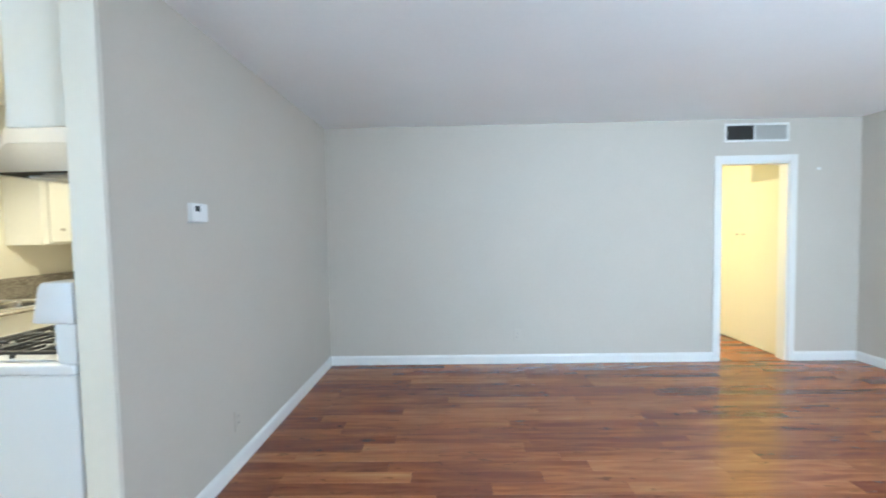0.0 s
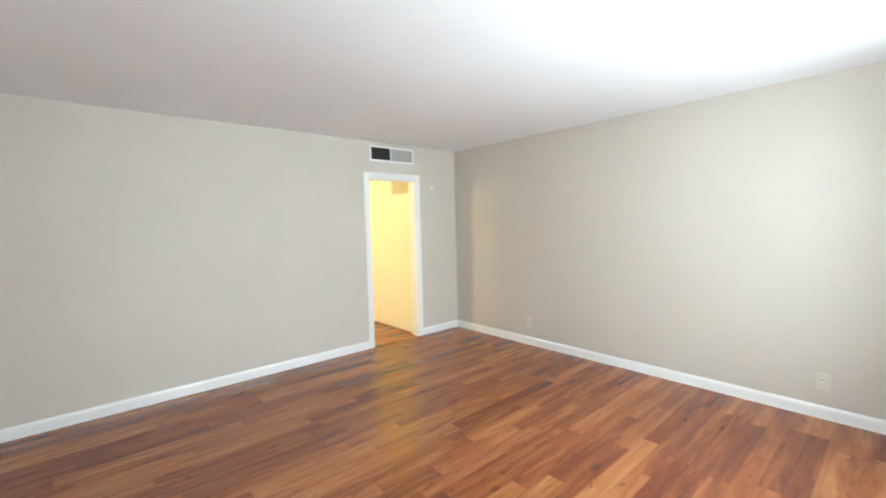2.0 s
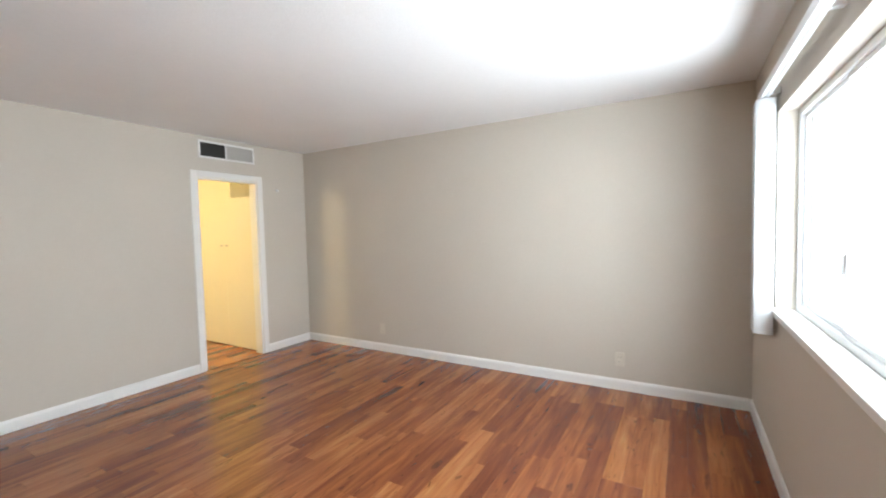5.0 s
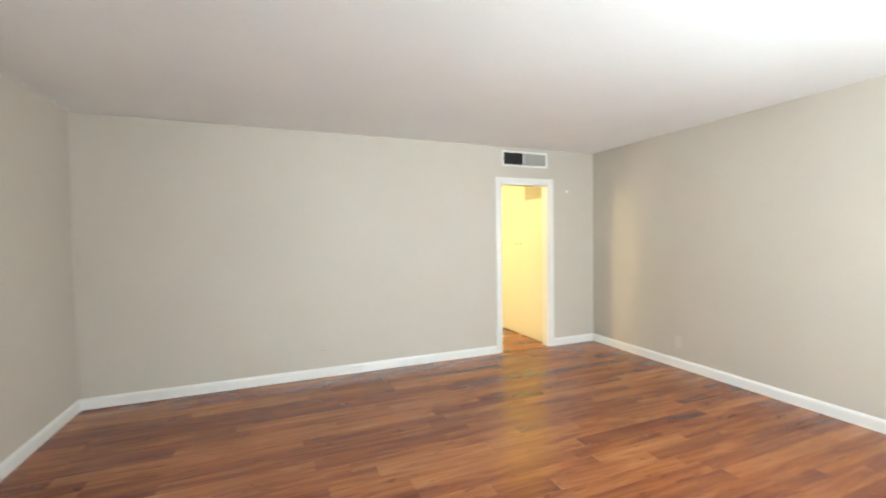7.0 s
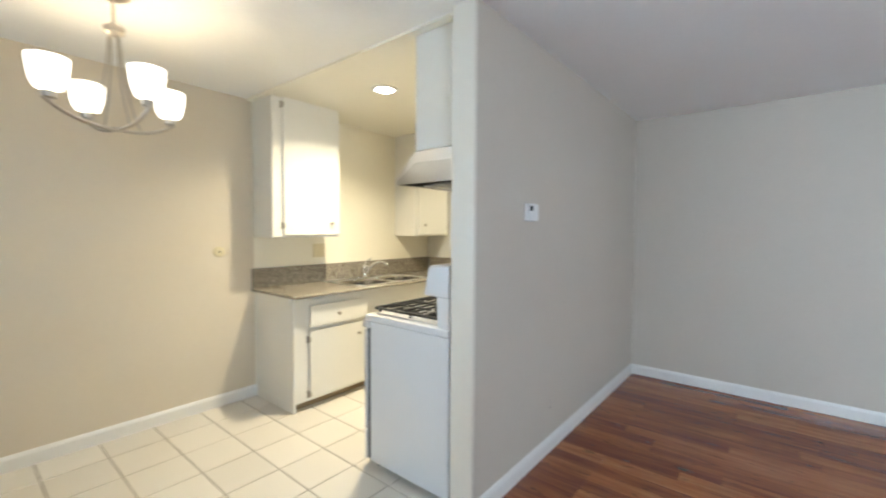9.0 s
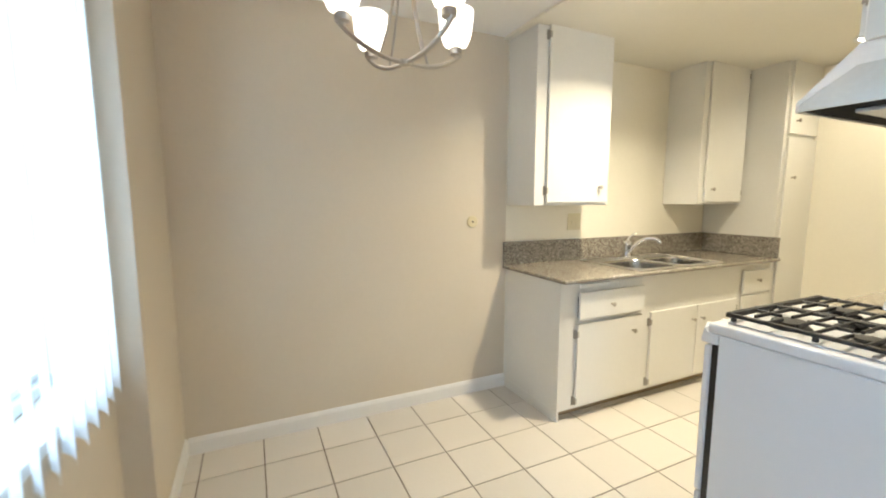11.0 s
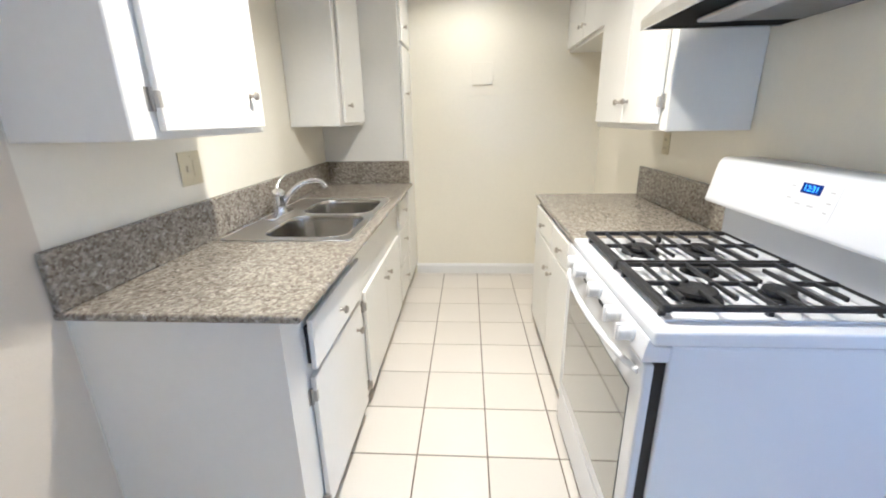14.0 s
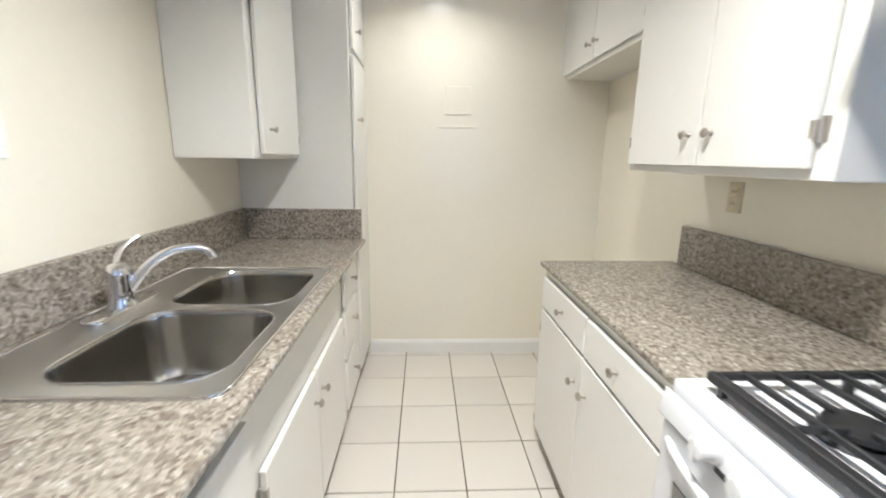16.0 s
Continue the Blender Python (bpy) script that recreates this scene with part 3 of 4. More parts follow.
KXL, KXK, KYK, KZK, GROUND = sheet(*SINK_SIDE)
c = thing("kitchen_sink", (-3.02, 2.81, 0.915), "double bowl stainless steel sink set in granite", "sink")
BOWLS = ((-3.150, -2.803, 2.440, 2.803), (-3.150, -2.803, 2.837, 3.180))
bm = bmesh.new()
loops = [rounded(-3.285, -2.770, 2.395, 3.225, 0.03)] + [rounded(*b, 0.085, 8) for b in BOWLS]
for loop in loops:
    v = [bm.verts.new((x, y, 0.921)) for x, y in loop]
    for a, b in zip(v, v[1:] + v[:1]):
        bm.edges.new((a, b))
bmesh.ops.triangle_fill(bm, use_beauty=True, edges=list(bm.edges))
lip = [e for e in bm.edges if len(e.link_faces) == 1 and any(abs(v.co.x + 2.770) < 0.035 or abs(v.co.x + 3.285) < 0.035 or v.co.y < 2.43 or v.co.y > 3.19 for v in e.verts)]
low = bmesh.ops.extrude_edge_only(bm, edges=lip)["geom"]
for v in low:
    if isinstance(v, bmesh.types.BMVert):
        v.co.z = 0.9155
        v.co.x += 0.004 if v.co.x > -3 else -0.004
        v.co.y += 0.004 if v.co.y > 2.8 else -0.004
part("rim", bm, RIMSTEEL, c)
for k, loop in enumerate(loops):
    pts = [(x, y, 0.9215) for x, y in loop]
    part("rim_edge", tube(bmesh.new(), pts + pts[:1], 0.0035 if k == 0 else 0.0022, 8), CHROME, c, "bright rolled steel edge", smooth=True)
for b in BOWLS:
    bm = bmesh.new()
    rings = []
    for k, (inset, z) in enumerate(((0.0, 0.9209), (0.003, 0.916), (0.004, 0.905), (0.010, 0.85), (0.016, 0.775), (0.030, 0.750), (0.055, 0.742))):
        rings.append([bm.verts.new((x, y, z)) for x, y in rounded(b[0] + inset, b[1] - inset, b[2] + inset, b[3] - inset, 0.085 - inset * 0.3, 8)])
    for p, q in zip(rings, rings[1:]):
        for k in range(len(p)):
            bm.faces.new((p[k], p[(k + 1) % len(p)], q[(k + 1) % len(p)], q[k]))
    bm.faces.new(rings[-1])
    bowl = part("bowl", bm, BOWLSTEEL, c, smooth=True)
    bm = bmesh.new()
    spin(bm, ((b[0] + b[1]) / 2, (b[2] + b[3]) / 2, 0.7425), [(0.040, 0), (0.044, 0.002), (0.036, 0.003), (0.030, 0.001)], 20)
    part("drain", bm, CHROME, bowl, "round chrome drain")

c = thing("faucet", (-3.225, 2.81, 0.921), "chrome kitchen faucet with a curved spout and lever", "faucet")
bm = bmesh.new()
prism(bm, [(x, y) for x, y in rounded(-3.255, -3.195, 2.690, 2.930, 0.029)], "z", 0.9215, 0.932, 0.003)
part("base_plate", bm, CHROME, c, smooth=True)
bm = bmesh.new()
spin(bm, (-3.225, 2.81, 0.932), [(0.034, 0), (0.032, 0.008), (0.029, 0.02), (0.027, 0.070), (0.031, 0.080), (0.030, 0.100), (0.020, 0.112), (0.006, 0.116)], 24)
part("body", bm, CHROME, c, smooth=True)
bm = bmesh.new()
pts = arc((-3.215, 2.815, 0.962), (-3.150, 2.850, 1.085), (-3.065, 2.890, 1.072), 10) + arc((-3.065, 2.890, 1.072), (-3.035, 2.903, 1.066), (-3.026, 2.907, 1.038), 4)[1:]
tube(bm, pts, [0.0145 - 0.0003 * i for i in range(len(pts))], 12)
part("spout", bm, CHROME, c, smooth=True)
bm = bmesh.new()
tube(bm, arc((-3.226, 2.81, 1.036), (-3.238, 2.82, 1.070), (-3.205, 2.875, 1.105), 8), [0.009, 0.009, 0.008, 0.008, 0.007, 0.007, 0.007, 0.006, 0.006], 10)
part("lever", bm, CHROME, c, smooth=True)

# stove
KXL, KXK, KYK, KZK, GROUND = sheet(*STOVE)
SA, SB = 1.738, 2.434
c = thing("gas_stove", (-1.64, 2.07, GROUND), "white five-burner gas stove with black cast iron grates", "stove")
part("body", box(bmesh.new(), KXK - 0.02, -1.893, SA + 0.002, SB - 0.002, GROUND + 0.03, 0.874, 0.004), ENAMEL, c)
for x in (-1.40, -1.86):
    for y in (SA + 0.05, SB - 0.05):
        part("foot", spin(bmesh.new(), (x, y, GROUND), [(0.018, 0), (0.018, 0.0295)], 10), BLACK, c, "black levelling foot")
# The gap's shade is a solid black strip between body and door.
part("side_gap_shade", boxes((-1.8935, -1.918, SA + 0.012, SB - 0.012, GROUND + 0.035, 0.845)), BLACK, c, "black filler for the shade in the gap behind the oven door")
bm = bmesh.new()
box(bm, KXK - 0.02, -1.931, SA, SB, 0.875, 0.912, 0.008, 3)
part("cooktop", bm, ENAMEL, c, smooth=True)
part("cooktop_well", box(bmesh.new(), -1.415, -1.895, SA + 0.045, SB - 0.035, 0.9125, 0.9165, 0.002), ENAMEL, c)
bm = bmesh.new()
prism(bm, [(-1.895, 0.8745), (-1.932, 0.8745), (-1.938, 0.892), (-1.943, 0.892), (-1.952, 0.842), (-1.949, 0.838), (-1.895, 0.838)], "y", SA, SB, 0.002)
part("control_panel", bm, ENAMEL, c, smooth=True)
for y in (1.817, 1.906, 2.055, 2.205, 2.290):
    bm = bmesh.new()
    spin(bm, (-1.944, y, 0.869), [(0.0235, 0), (0.0235, -0.009), (0.020, -0.011), (0.0185, -0.034), (0.015, -0.037)], 22, "x")
    box(bm, -1.962, -1.984, y - 0.006, y + 0.006, 0.869 - 0.021, 0.869 + 0.021, 0.002)
    part("control_knob", bm, WHITEP, c, "white plastic burner knob", smooth=True)
for y0, y1 in ((1.845, 1.895), (1.935, 2.035), (2.095, 2.190), (2.245, 2.275)):
    # Slots are not cut; black bars give their inner shade.
    part("vent_slot_shade", boxes((-1.9485, -1.9535, y0, y1, 0.8405, 0.8495)), BLACK, c, "black bar standing in for a shaded vent slot")
door = part("oven_door", box(bmesh.new(), -1.919, -1.942, SA + 0.004, SB - 0.004, 0.275, 0.828, 0.006, 2), ENAMEL, c)
part("oven_window", box(bmesh.new(), -1.9415, -1.9445, SA + 0.060, SB - 0.060, 0.330, 0.730, 0.001), DARKGLASS, door, "grey reflecting oven window")
bm = bmesh.new()
pts = [(-1.942 - 0.036 * math.sin(math.pi * k / 16) ** 0.6, SA + 0.03 + (SB - SA - 0.06) * k / 16, 0.797) for k in range(17)]
tube(bm, pts, [0.008 + 0.001 * math.sin(math.pi * k / 16) for k in range(17)], 10)
part("door_handle", bm, ENAMEL, door, "bowed white oven handle", smooth=True)
dr = part("storage_drawer", box(bmesh.new(), -1.919, -1.940, SA + 0.004, SB - 0.004, GROUND + 0.03, 0.266, 0.006, 2), ENAMEL, c)
bm = bmesh.new()
prism(bm, [(KXK - 0.021, 0.9125), (-1.415, 0.9125), (-1.425, 0.925), (-1.428, 1.055), (KXK - 0.021, 1.055)], "y", SA + 0.012, SB - 0.034, 0.003)
part("backguard_base", bm, ENAMEL, c)
bm = bmesh.new()
prism(bm, [(KXK - 0.0205, 1.0555), (-1.500, 1.058), (-1.503, 1.066), (-1.476, 1.190), (-1.462, 1.205), (KXK - 0.0205, 1.205)], "y", SA + 0.004, SB - 0.030, 0.008)
guard = part("backguard", bm, ENAMEL, c, smooth=True)


def on_guard(y, z, out):
    """A place on the sloping front of the backguard."""
    return Vector((-1.503 + (z - 1.066) * (0.027 / 0.124) - out, y, z))


def guard_patch(name, y0, y1, z0, z1, out, material, label):
    bm = bmesh.new()
    q = [on_guard(y, z, o) for o in (0.0, out) for y, z in ((y0, z0), (y1, z0), (y1, z1), (y0, z1))]
    v = [bm.verts.new(p) for p in q]
    for f in ((0, 1, 2, 3), (4, 5, 6, 7), (0, 1, 5, 4), (1, 2, 6, 5), (2, 3, 7, 6), (3, 0, 4, 7)):
        bm.faces.new([v[i] for i in f])
    return part(name, bm, material, guard, label)


guard_patch("keypad", 1.915, 2.075, 1.100, 1.190, 0.0012, ENAMEL, "white touch keypad")
guard_patch("clock_display", 1.966, 2.026, 1.152, 1.177, 0.0022, DISPLAY, "glowing blue clock display")
for y0, y1, z in ((2.045, 2.060, 1.165), (1.928, 1.942, 1.165), (1.928, 1.940, 1.140), (1.928, 1.938, 1.118), (2.010, 2.028, 1.125), (1.970, 1.990, 1.125), (2.045, 2.060, 1.135)):
    guard_patch("key_print", y0, y1, z - 0.0018, z + 0.0018, 0.0018, GREYP, "grey key marking")
txt = bpy.data.curves.new("digits", "FONT")
txt.body, txt.size, txt.align_x, txt.align_y = "12:31", 0.021, "CENTER", "CENTER"
holder = bpy.data.objects.new("digits", txt)
scene.collection.objects.link(holder)
bpy.context.view_layer.update()
me = bpy.data.meshes.new_from_object(holder)
bpy.data.objects.remove(holder)
me.materials.append(DIGITS)
tilt = math.degrees(math.atan2(0.027, 0.124))
me.transform(Matrix.Translation(-c.location) @ use[0] @ Matrix.Translation(on_guard(1.996, 1.1645, 0.003)) @ pose(0, 0, 0, 0, tilt, 0) @ pose(0, 0, 0, 90, 0, -90))
digits = new("clock_digits", me)
digits.parent = guard
tagged(digits, "pale blue clock digits")

BURNERS = ((-1.764, 2.245, 0.046), (-1.572, 2.245, 0.036), (-1.668, 2.075, 0.040), (-1.768, 1.905, 0.050), (-1.572, 1.905, 0.036))
for x, y, r in BURNERS:
    bm = bmesh.new()
    spin(bm, (x, y, 0.9170), [(r * 1.25, 0), (r * 1.15, 0.006), (r * 0.8, 0.008), (r * 0.8, 0.014), (r, 0.016), (r * 0.96, 0.023), (r * 0.3, 0.025)], 26)
    part("burner", bm, GRATE, c, "black round gas burner", smooth=True)
for g0, g1 in ((SA + 0.042, 2.068), (2.072, SB - 0.045)):
    bm = bmesh.new()
    z0, z1, w = 0.939, 0.950, 0.0080
    gx0, gx1 = -1.894, -1.418
    box(bm, gx0 - w, gx0 + w + 0.006, g0, g1, z0 - 0.006, z1 + 0.002, 0.005, 2)
    box(bm, gx1 - w, gx1 + w, g0, g1, z0 - 0.003, z1 + 0.002, 0.004)
    for y, w2 in ((g0 + w, w if g0 < 2 else 0.005), (g1 - w, w if g0 > 2 else 0.005)):
        box(bm, gx0 + w, gx1 - w, y - w2, y + w2, z0 - 0.002, z1 - 0.0005, 0.002)
    n = 8
    for k in range(1, n):
        x = gx0 + (gx1 - gx0) * k / n
        near = [b for b in BURNERS if abs(b[0] - x) < 0.030 and g0 - 0.02 < b[1] < g1 + 0.02]
        if near:
            by = near[0][1]
            for a, b in ((g0, by - 0.028), (by + 0.028, g1)):
                if b - a > 0.04:
                    box(bm, x - 0.0042, x + 0.0042, a, b, z0, z1 + 0.001, 0.002)
        else:
            m0 = g0 + (g1 - g0) * (0.18 if k % 2 else 0.0)
            m1 = g1 - (g1 - g0) * (0.0 if k % 2 else 0.18)
            box(bm, x - 0.0042, x + 0.0042, m0, m1, z0, z1 + 0.001, 0.002)
    ym = (g0 + g1) / 2
    for x0, x1 in ((gx0, -1.800), (-1.728, -1.612), (-1.532, gx1)):
        box(bm, x0, x1, ym - 0.0055, ym + 0.0055, z0, z1 + 0.0005, 0.002)
    for x in (gx0 + 0.005, (gx0 + gx1) / 2, gx1):
        for y in (g0 + 0.03, g1 - 0.03):
            box(bm, x - 0.007, x + 0.007, y - 0.007, y + 0.007, 0.9125, z0 + 0.004, 0.002)
    part("grate", bm, GRATE, c, "black cast iron burner grate")

# hood
KXL, KXK, KYK, KZK, GROUND = sheet(*STOVE_SIDE)
c = thing("range_hood", (KXK, 2.12, 1.615), "stainless steel range hood under a short cabinet", "range hood")
HA, HB, HT = 1.802, 2.446, 1.7745
bm = bmesh.new()
prof = [(XB, HT), (-1.640, HT), (-1.775, 1.644), (-1.775, 1.616), (-1.768, 1.616), (-1.764, 1.640), (-1.640, 1.720), (XB, 1.720)]
prism(bm, prof, "y", HA, HB)
part("canopy", bm, HOODSTEEL, c)
for y0, y1 in ((HA, HA + 0.008), (HB - 0.008, HB)):
    bm = bmesh.new()
    e = 0.0006 if y0 == HA else -0.0006
    prism(bm, [(XB, 1.7195), (-1.640, 1.7195), (-1.7635, 1.6395), (-1.7675, 1.617), (XB, 1.617)], "y", y0 + (e > 0) * e, y1 + (e < 0) * e)
    part("end_plate", bm, STEEL, c)
# One flat matt black plate closes the hood's hollow.
part("recess", boxes((XB - 0.002, -1.764, HA + 0.009, HB - 0.009, 1.6195, 1.626)), MATTBLACK, c, "flat matt black underside")
part("filter", box(bmesh.new(), -1.37, -1.572, HA + 0.06, HB - 0.13, 1.612, 1.619, 0.002), FILTER, c, "grey aluminium mesh filter")
part("lamp_cover", box(bmesh.new(), -1.575, -1.675, HA + 0.10, HB - 0.15, 1.606, 1.619, 0.006, 2), mat("hood_lamp_cover", (0.5, 0.5, 0.49), 0.25), c, "unlit frosted lamp cover")
for y in (1.86, 1.91):
    part("rocker_switch", box(bmesh.new(), -1.7755, -1.779, y, y + 0.03, 1.626, 1.642, 0.001), BLACK, c, "black rocker switch")

# ceiling light over the sink aisle
for x, y in DOWNLIGHTS:
    x, y = (x - STOVE_SIDE[0]) / 1.0877, (y - STOVE_SIDE[1]) / 1.109
    c = thing("downlight", (x, y, KZK), "round recessed downlight, lit, in the kitchen ceiling", "ceiling light", "kitchen downlights")
    bm = bmesh.new()
    spin(bm, (x, y, KZK), [(0.090, 0), (0.090, -0.003), (0.076, -0.006), (0.066, -0.006), (0.066, -0.001)], 32)
    part("trim_ring", bm, WHITEP, c, smooth=True)
    part("lens", spin(bmesh.new(), (x, y, KZK - 0.0065), [(0.065, 0), (0.056, -0.002)], 32), LENS, c, "glowing lamp lens")


def wall_plate(name, label, face, across, z, kind, material=PLATE, w=0.075, h=0.125, screws=True):
    """A plate on a wall; face: the axis and place of the wall and the way out, e.g. ('x', -3.36, 1)."""
    ax, at, s = face

    def bx(bm, u0, u1, z0, z1, d0, d1, bev=0.0):
        if ax == "x":
            box(bm, at + s * d0, at + s * d1, across + u0, across + u1, z + z0, z + z1, bev)
        else:
            box(bm, across + u0, across + u1, at + s * d0, at + s * d1, z + z0, z + z1, bev)
        return bm
    c = thing(name, (at, across, z) if ax == "x" else (across, at, z), label, "outlet" if "outlet" in name else "switch")
    part("plate", bx(bmesh.new(), -w / 2, w / 2, -h / 2, h / 2, 0.0005, 0.006, 0.002), material, c)
    if kind == "outlet":
        for dz in (-0.02, 0.02):
            o = part("receptacle", bx(bmesh.new(), -0.016, 0.016, dz - 0.014, dz + 0.014, 0.006, 0.008, 0.003), material, c)
            for du in (-0.006, 0.006):
                # A raised black bar replaces the shaded hole of each slot.
                part("slot", bx(bmesh.new(), du - 0.0012, du + 0.0012, dz - 0.004, dz + 0.006, 0.008, 0.0084), BLACK, o, "black bar for the shade in a slot")
    else:
        for k, du in enumerate(kind):
            if k % 2:
                part("rocker", bx(bmesh.new(), du - 0.014, du + 0.014, -0.032, 0.032, 0.006, 0.010, 0.002), material, c)
            else:
                part("toggle", bx(bmesh.new(), du - 0.005, du + 0.005, -0.012, 0.012, 0.006, 0.014, 0.002), material, c)
    if screws:
        for dz in (-h * 0.36, h * 0.36) if kind != "outlet" else (0,):
            part("screw", bx(bmesh.new(), -0.003, 0.003, dz - 0.003, dz + 0.003, 0.006, 0.0072, 0.001), material, c)


KXL, KXK, KYK, KZK, GROUND = sheet(*SINK_SIDE)
wall_plate("light_switch", "ivory double switch plate above the counter", ("x", KXL, 1), 2.395, 1.192, (-0.023, 0.023), w=0.116, h=0.118)
KXL, KXK, KYK, KZK, GROUND = sheet(*STOVE_SIDE)
wall_plate("wall_outlet", "ivory wall outlet over the stove-side counter", ("x", KXK, -1), 3.09, 1.215, "outlet", w=0.066, h=0.105)
wall_plate("wall_outlet", "ivory wall outlet above the stove's back", ("x", KXK, -1), 1.975, 1.165, "outlet", w=0.066, h=0.105)
KXL, KXK, KYK, KZK, GROUND = sheet(*SINK_SIDE)
c = thing("phone_jack", (KXL, 1.575, 1.209), "round ivory phone jack plate on the dining wall", "wall plate")
part("plate", spin(bmesh.new(), (KXL + 0.0005, 1.575, 1.209), [(0.038, 0), (0.038, 0.004), (0.033, 0.009), (0.010, 0.010)], 28, "x"), PLATE, c, smooth=True)
# The socket's shaded hole is drawn as a black block.
part("socket", boxes((KXL + 0.0105, KXL + 0.0115, 1.569, 1.581, 1.203, 1.214)), BLACK, c, "black block for the shade in the socket hole")
for dy in (-0.022, 0.022):
    part("screw", spin(bmesh.new(), (KXL + 0.009, 1.575 + dy, 1.209), [(0.003, 0), (0.003, 0.0015)], 8, "x"), NICKEL, c)
c = thing("access_panel", (-2.225, KYK, 1.65), "small painted-over panel on the kitchen's far wall", "panel")
part("cover", box(bmesh.new(), -2.305, -2.150, KYK - 0.006, KYK - 0.0005, 1.575, 1.730, 0.002), CREAM, c)
part("latch", box(bmesh.new(), -2.285, -2.265, KYK - 0.010, KYK - 0.0062, 1.64, 1.66, 0.001), CREAM, c)
part("lower_strip", box(bmesh.new(), -2.345, -2.120, KYK - 0.004, KYK - 0.0005, 1.500, 1.512, 0.001), CREAM, c)
use[0] = PLAIN

# ---- dining corner ----
c = thing("chandelier", (CHX, CHY, ZC), "brushed nickel chandelier with four lit white glass shades", "chandelier")
bm = bmesh.new()
spin(bm, (CHX, CHY, ZC), [(0.066, -0.0005), (0.064, -0.012), (0.045, -0.024), (0.012, -0.030)], 28)
part("canopy", bm, NICKEL, c, smooth=True)
part("stem", tube(bmesh.new(), [(CHX, CHY, ZC - 0.030), (CHX, CHY, 2.345)], 0.006, 10), NICKEL, c)
bm = bmesh.new()
spin(bm, (CHX, CHY, 2.29), [(0.020, 0), (0.040, 0.012), (0.040, 0.035), (0.030, 0.042), (0.012, 0.056)], 24)
part("hub", bm, NICKEL, c, smooth=True)
for q, a in enumerate(ARMS):
    ux, uy = math.cos(a), math.sin(a)

    def at(r, z, ux=ux, uy=uy):
        return (CHX + r * ux, CHY + r * uy, z)
    bm = bmesh.new()
    tube(bm, arc(at(0.004, 1.868), at(0.155, 1.860), at(0.262, 1.946), 12), 0.0085, 8)
    part("arm", bm, NICKEL, c, smooth=True)
    bm = bmesh.new()
    tube(bm, arc(at(0.022, 2.30), at(0.03, 2.06), at(0.10, 1.884), 10), 0.0045, 8)
    part("tie_rod", bm, NICKEL, c, smooth=True)
    bm = bmesh.new()
    spin(bm, at(0.240, 1.928), [(0.008, 0), (0.010, 0.012), (0.024, 0.018), (0.026, 0.040), (0.020, 0.044)], 20)
    part("socket", bm, NICKEL, c, smooth=True)
    bm = bmesh.new()
    outer = [(0.026, 1.972), (0.045, 1.981), (0.056, 2.006), (0.063, 2.040), (0.067, 2.078), (0.069, 2.106)]
    inner = [(r - 0.004, z + 0.002) for r, z in reversed(outer)]
    rings = []
    for r, z in outer + inner:
        rings.append([bm.verts.new((CHX + 0.240 * ux + r * math.cos(t), CHY + 0.240 * uy + r * math.sin(t), z)) for t in (2 * math.pi * k / 28 for k in range(28))])
    for p, r2 in zip(rings, rings[1:]):
        for k in range(28):
            bm.faces.new((p[k], p[(k + 1) % 28], r2[(k + 1) % 28], r2[k]))
    bm.faces.new(rings[-1])
    part("shade", bm, SHADE, c, "lit frosted white glass shade", smooth=True)
part("lower_ring", spin(bmesh.new(), (CHX, CHY, 1.856), [(0.006, 0), (0.022, 0.004), (0.022, 0.020), (0.006, 0.024)], 20), NICKEL, c, smooth=True)


def window(name, x0, x1, z0, z1, y, panes, label):
    """A sliding window in a wall's opening: frame, sill, stiles and panes."""
    w = tagged(new(name), label, "window", kind="structure")
    w.location = ((x0 + x1) / 2, y, z0)
    bm = bmesh.new()
    a, b = y - 0.135, y - 0.090
    box(bm, x0, x0 + 0.035, a, b, z0 + 0.001, z1 - 0.001, 0.003)
    box(bm, x1 - 0.035, x1, a, b, z0 + 0.001, z1 - 0.001, 0.003)
    box(bm, x0 + 0.035, x1 - 0.035, a, b, z1 - 0.036, z1 - 0.001, 0.003)
    box(bm, x0 + 0.035, x1 - 0.035, a, b, z0 + 0.001, z0 + 0.036, 0.003)
    part("window_frame", bm, ALU, w)
    part("window_sill", box(bmesh.new(), x0 - 0.03, x1 + 0.03, y - 0.088, y + 0.022, z0 - 0.032, z0 + 0.004, 0.005, 2), TRIM, w)
    step = (x1 - x0 - 0.07) / panes
    for k in range(panes):
        p0 = x0 + 0.035 + k * step
        shift = 0.012 if k % 2 else 0.0
        bm = bmesh.new()
        for q0, q1 in ((p0, p0 + 0.024), (p0 + step - 0.024, p0 + step)):
            box(bm, q0, q1, a + 0.008 + shift, a + 0.024 + shift, z0 + 0.037, z1 - 0.037, 0.002)
        box(bm, p0 + 0.024, p0 + step - 0.024, a + 0.008 + shift, a + 0.024 + shift, z0 + 0.037, z0 + 0.060, 0.002)
        box(bm, p0 + 0.024, p0 + step - 0.024, a + 0.008 + shift, a + 0.024 + shift, z1 - 0.060, z1 - 0.037, 0.002)
        part("sash", bm, ALU, w)
        g = part("pane", boxes((p0 + 0.025, p0 + step - 0.025, a + 0.014 + shift, a + 0.018 + shift, z0 + 0.061, z1 - 0.061)), GLASS, w)
        g.visible_shadow = False
    part("latch", box(bmesh.new(), x1 - 0.035 - step - 0.008, x1 - 0.035 - step + 0.008, b - 0.014, b + 0.004, z0 + 0.28, z0 + 0.36, 0.003), ALU, w)


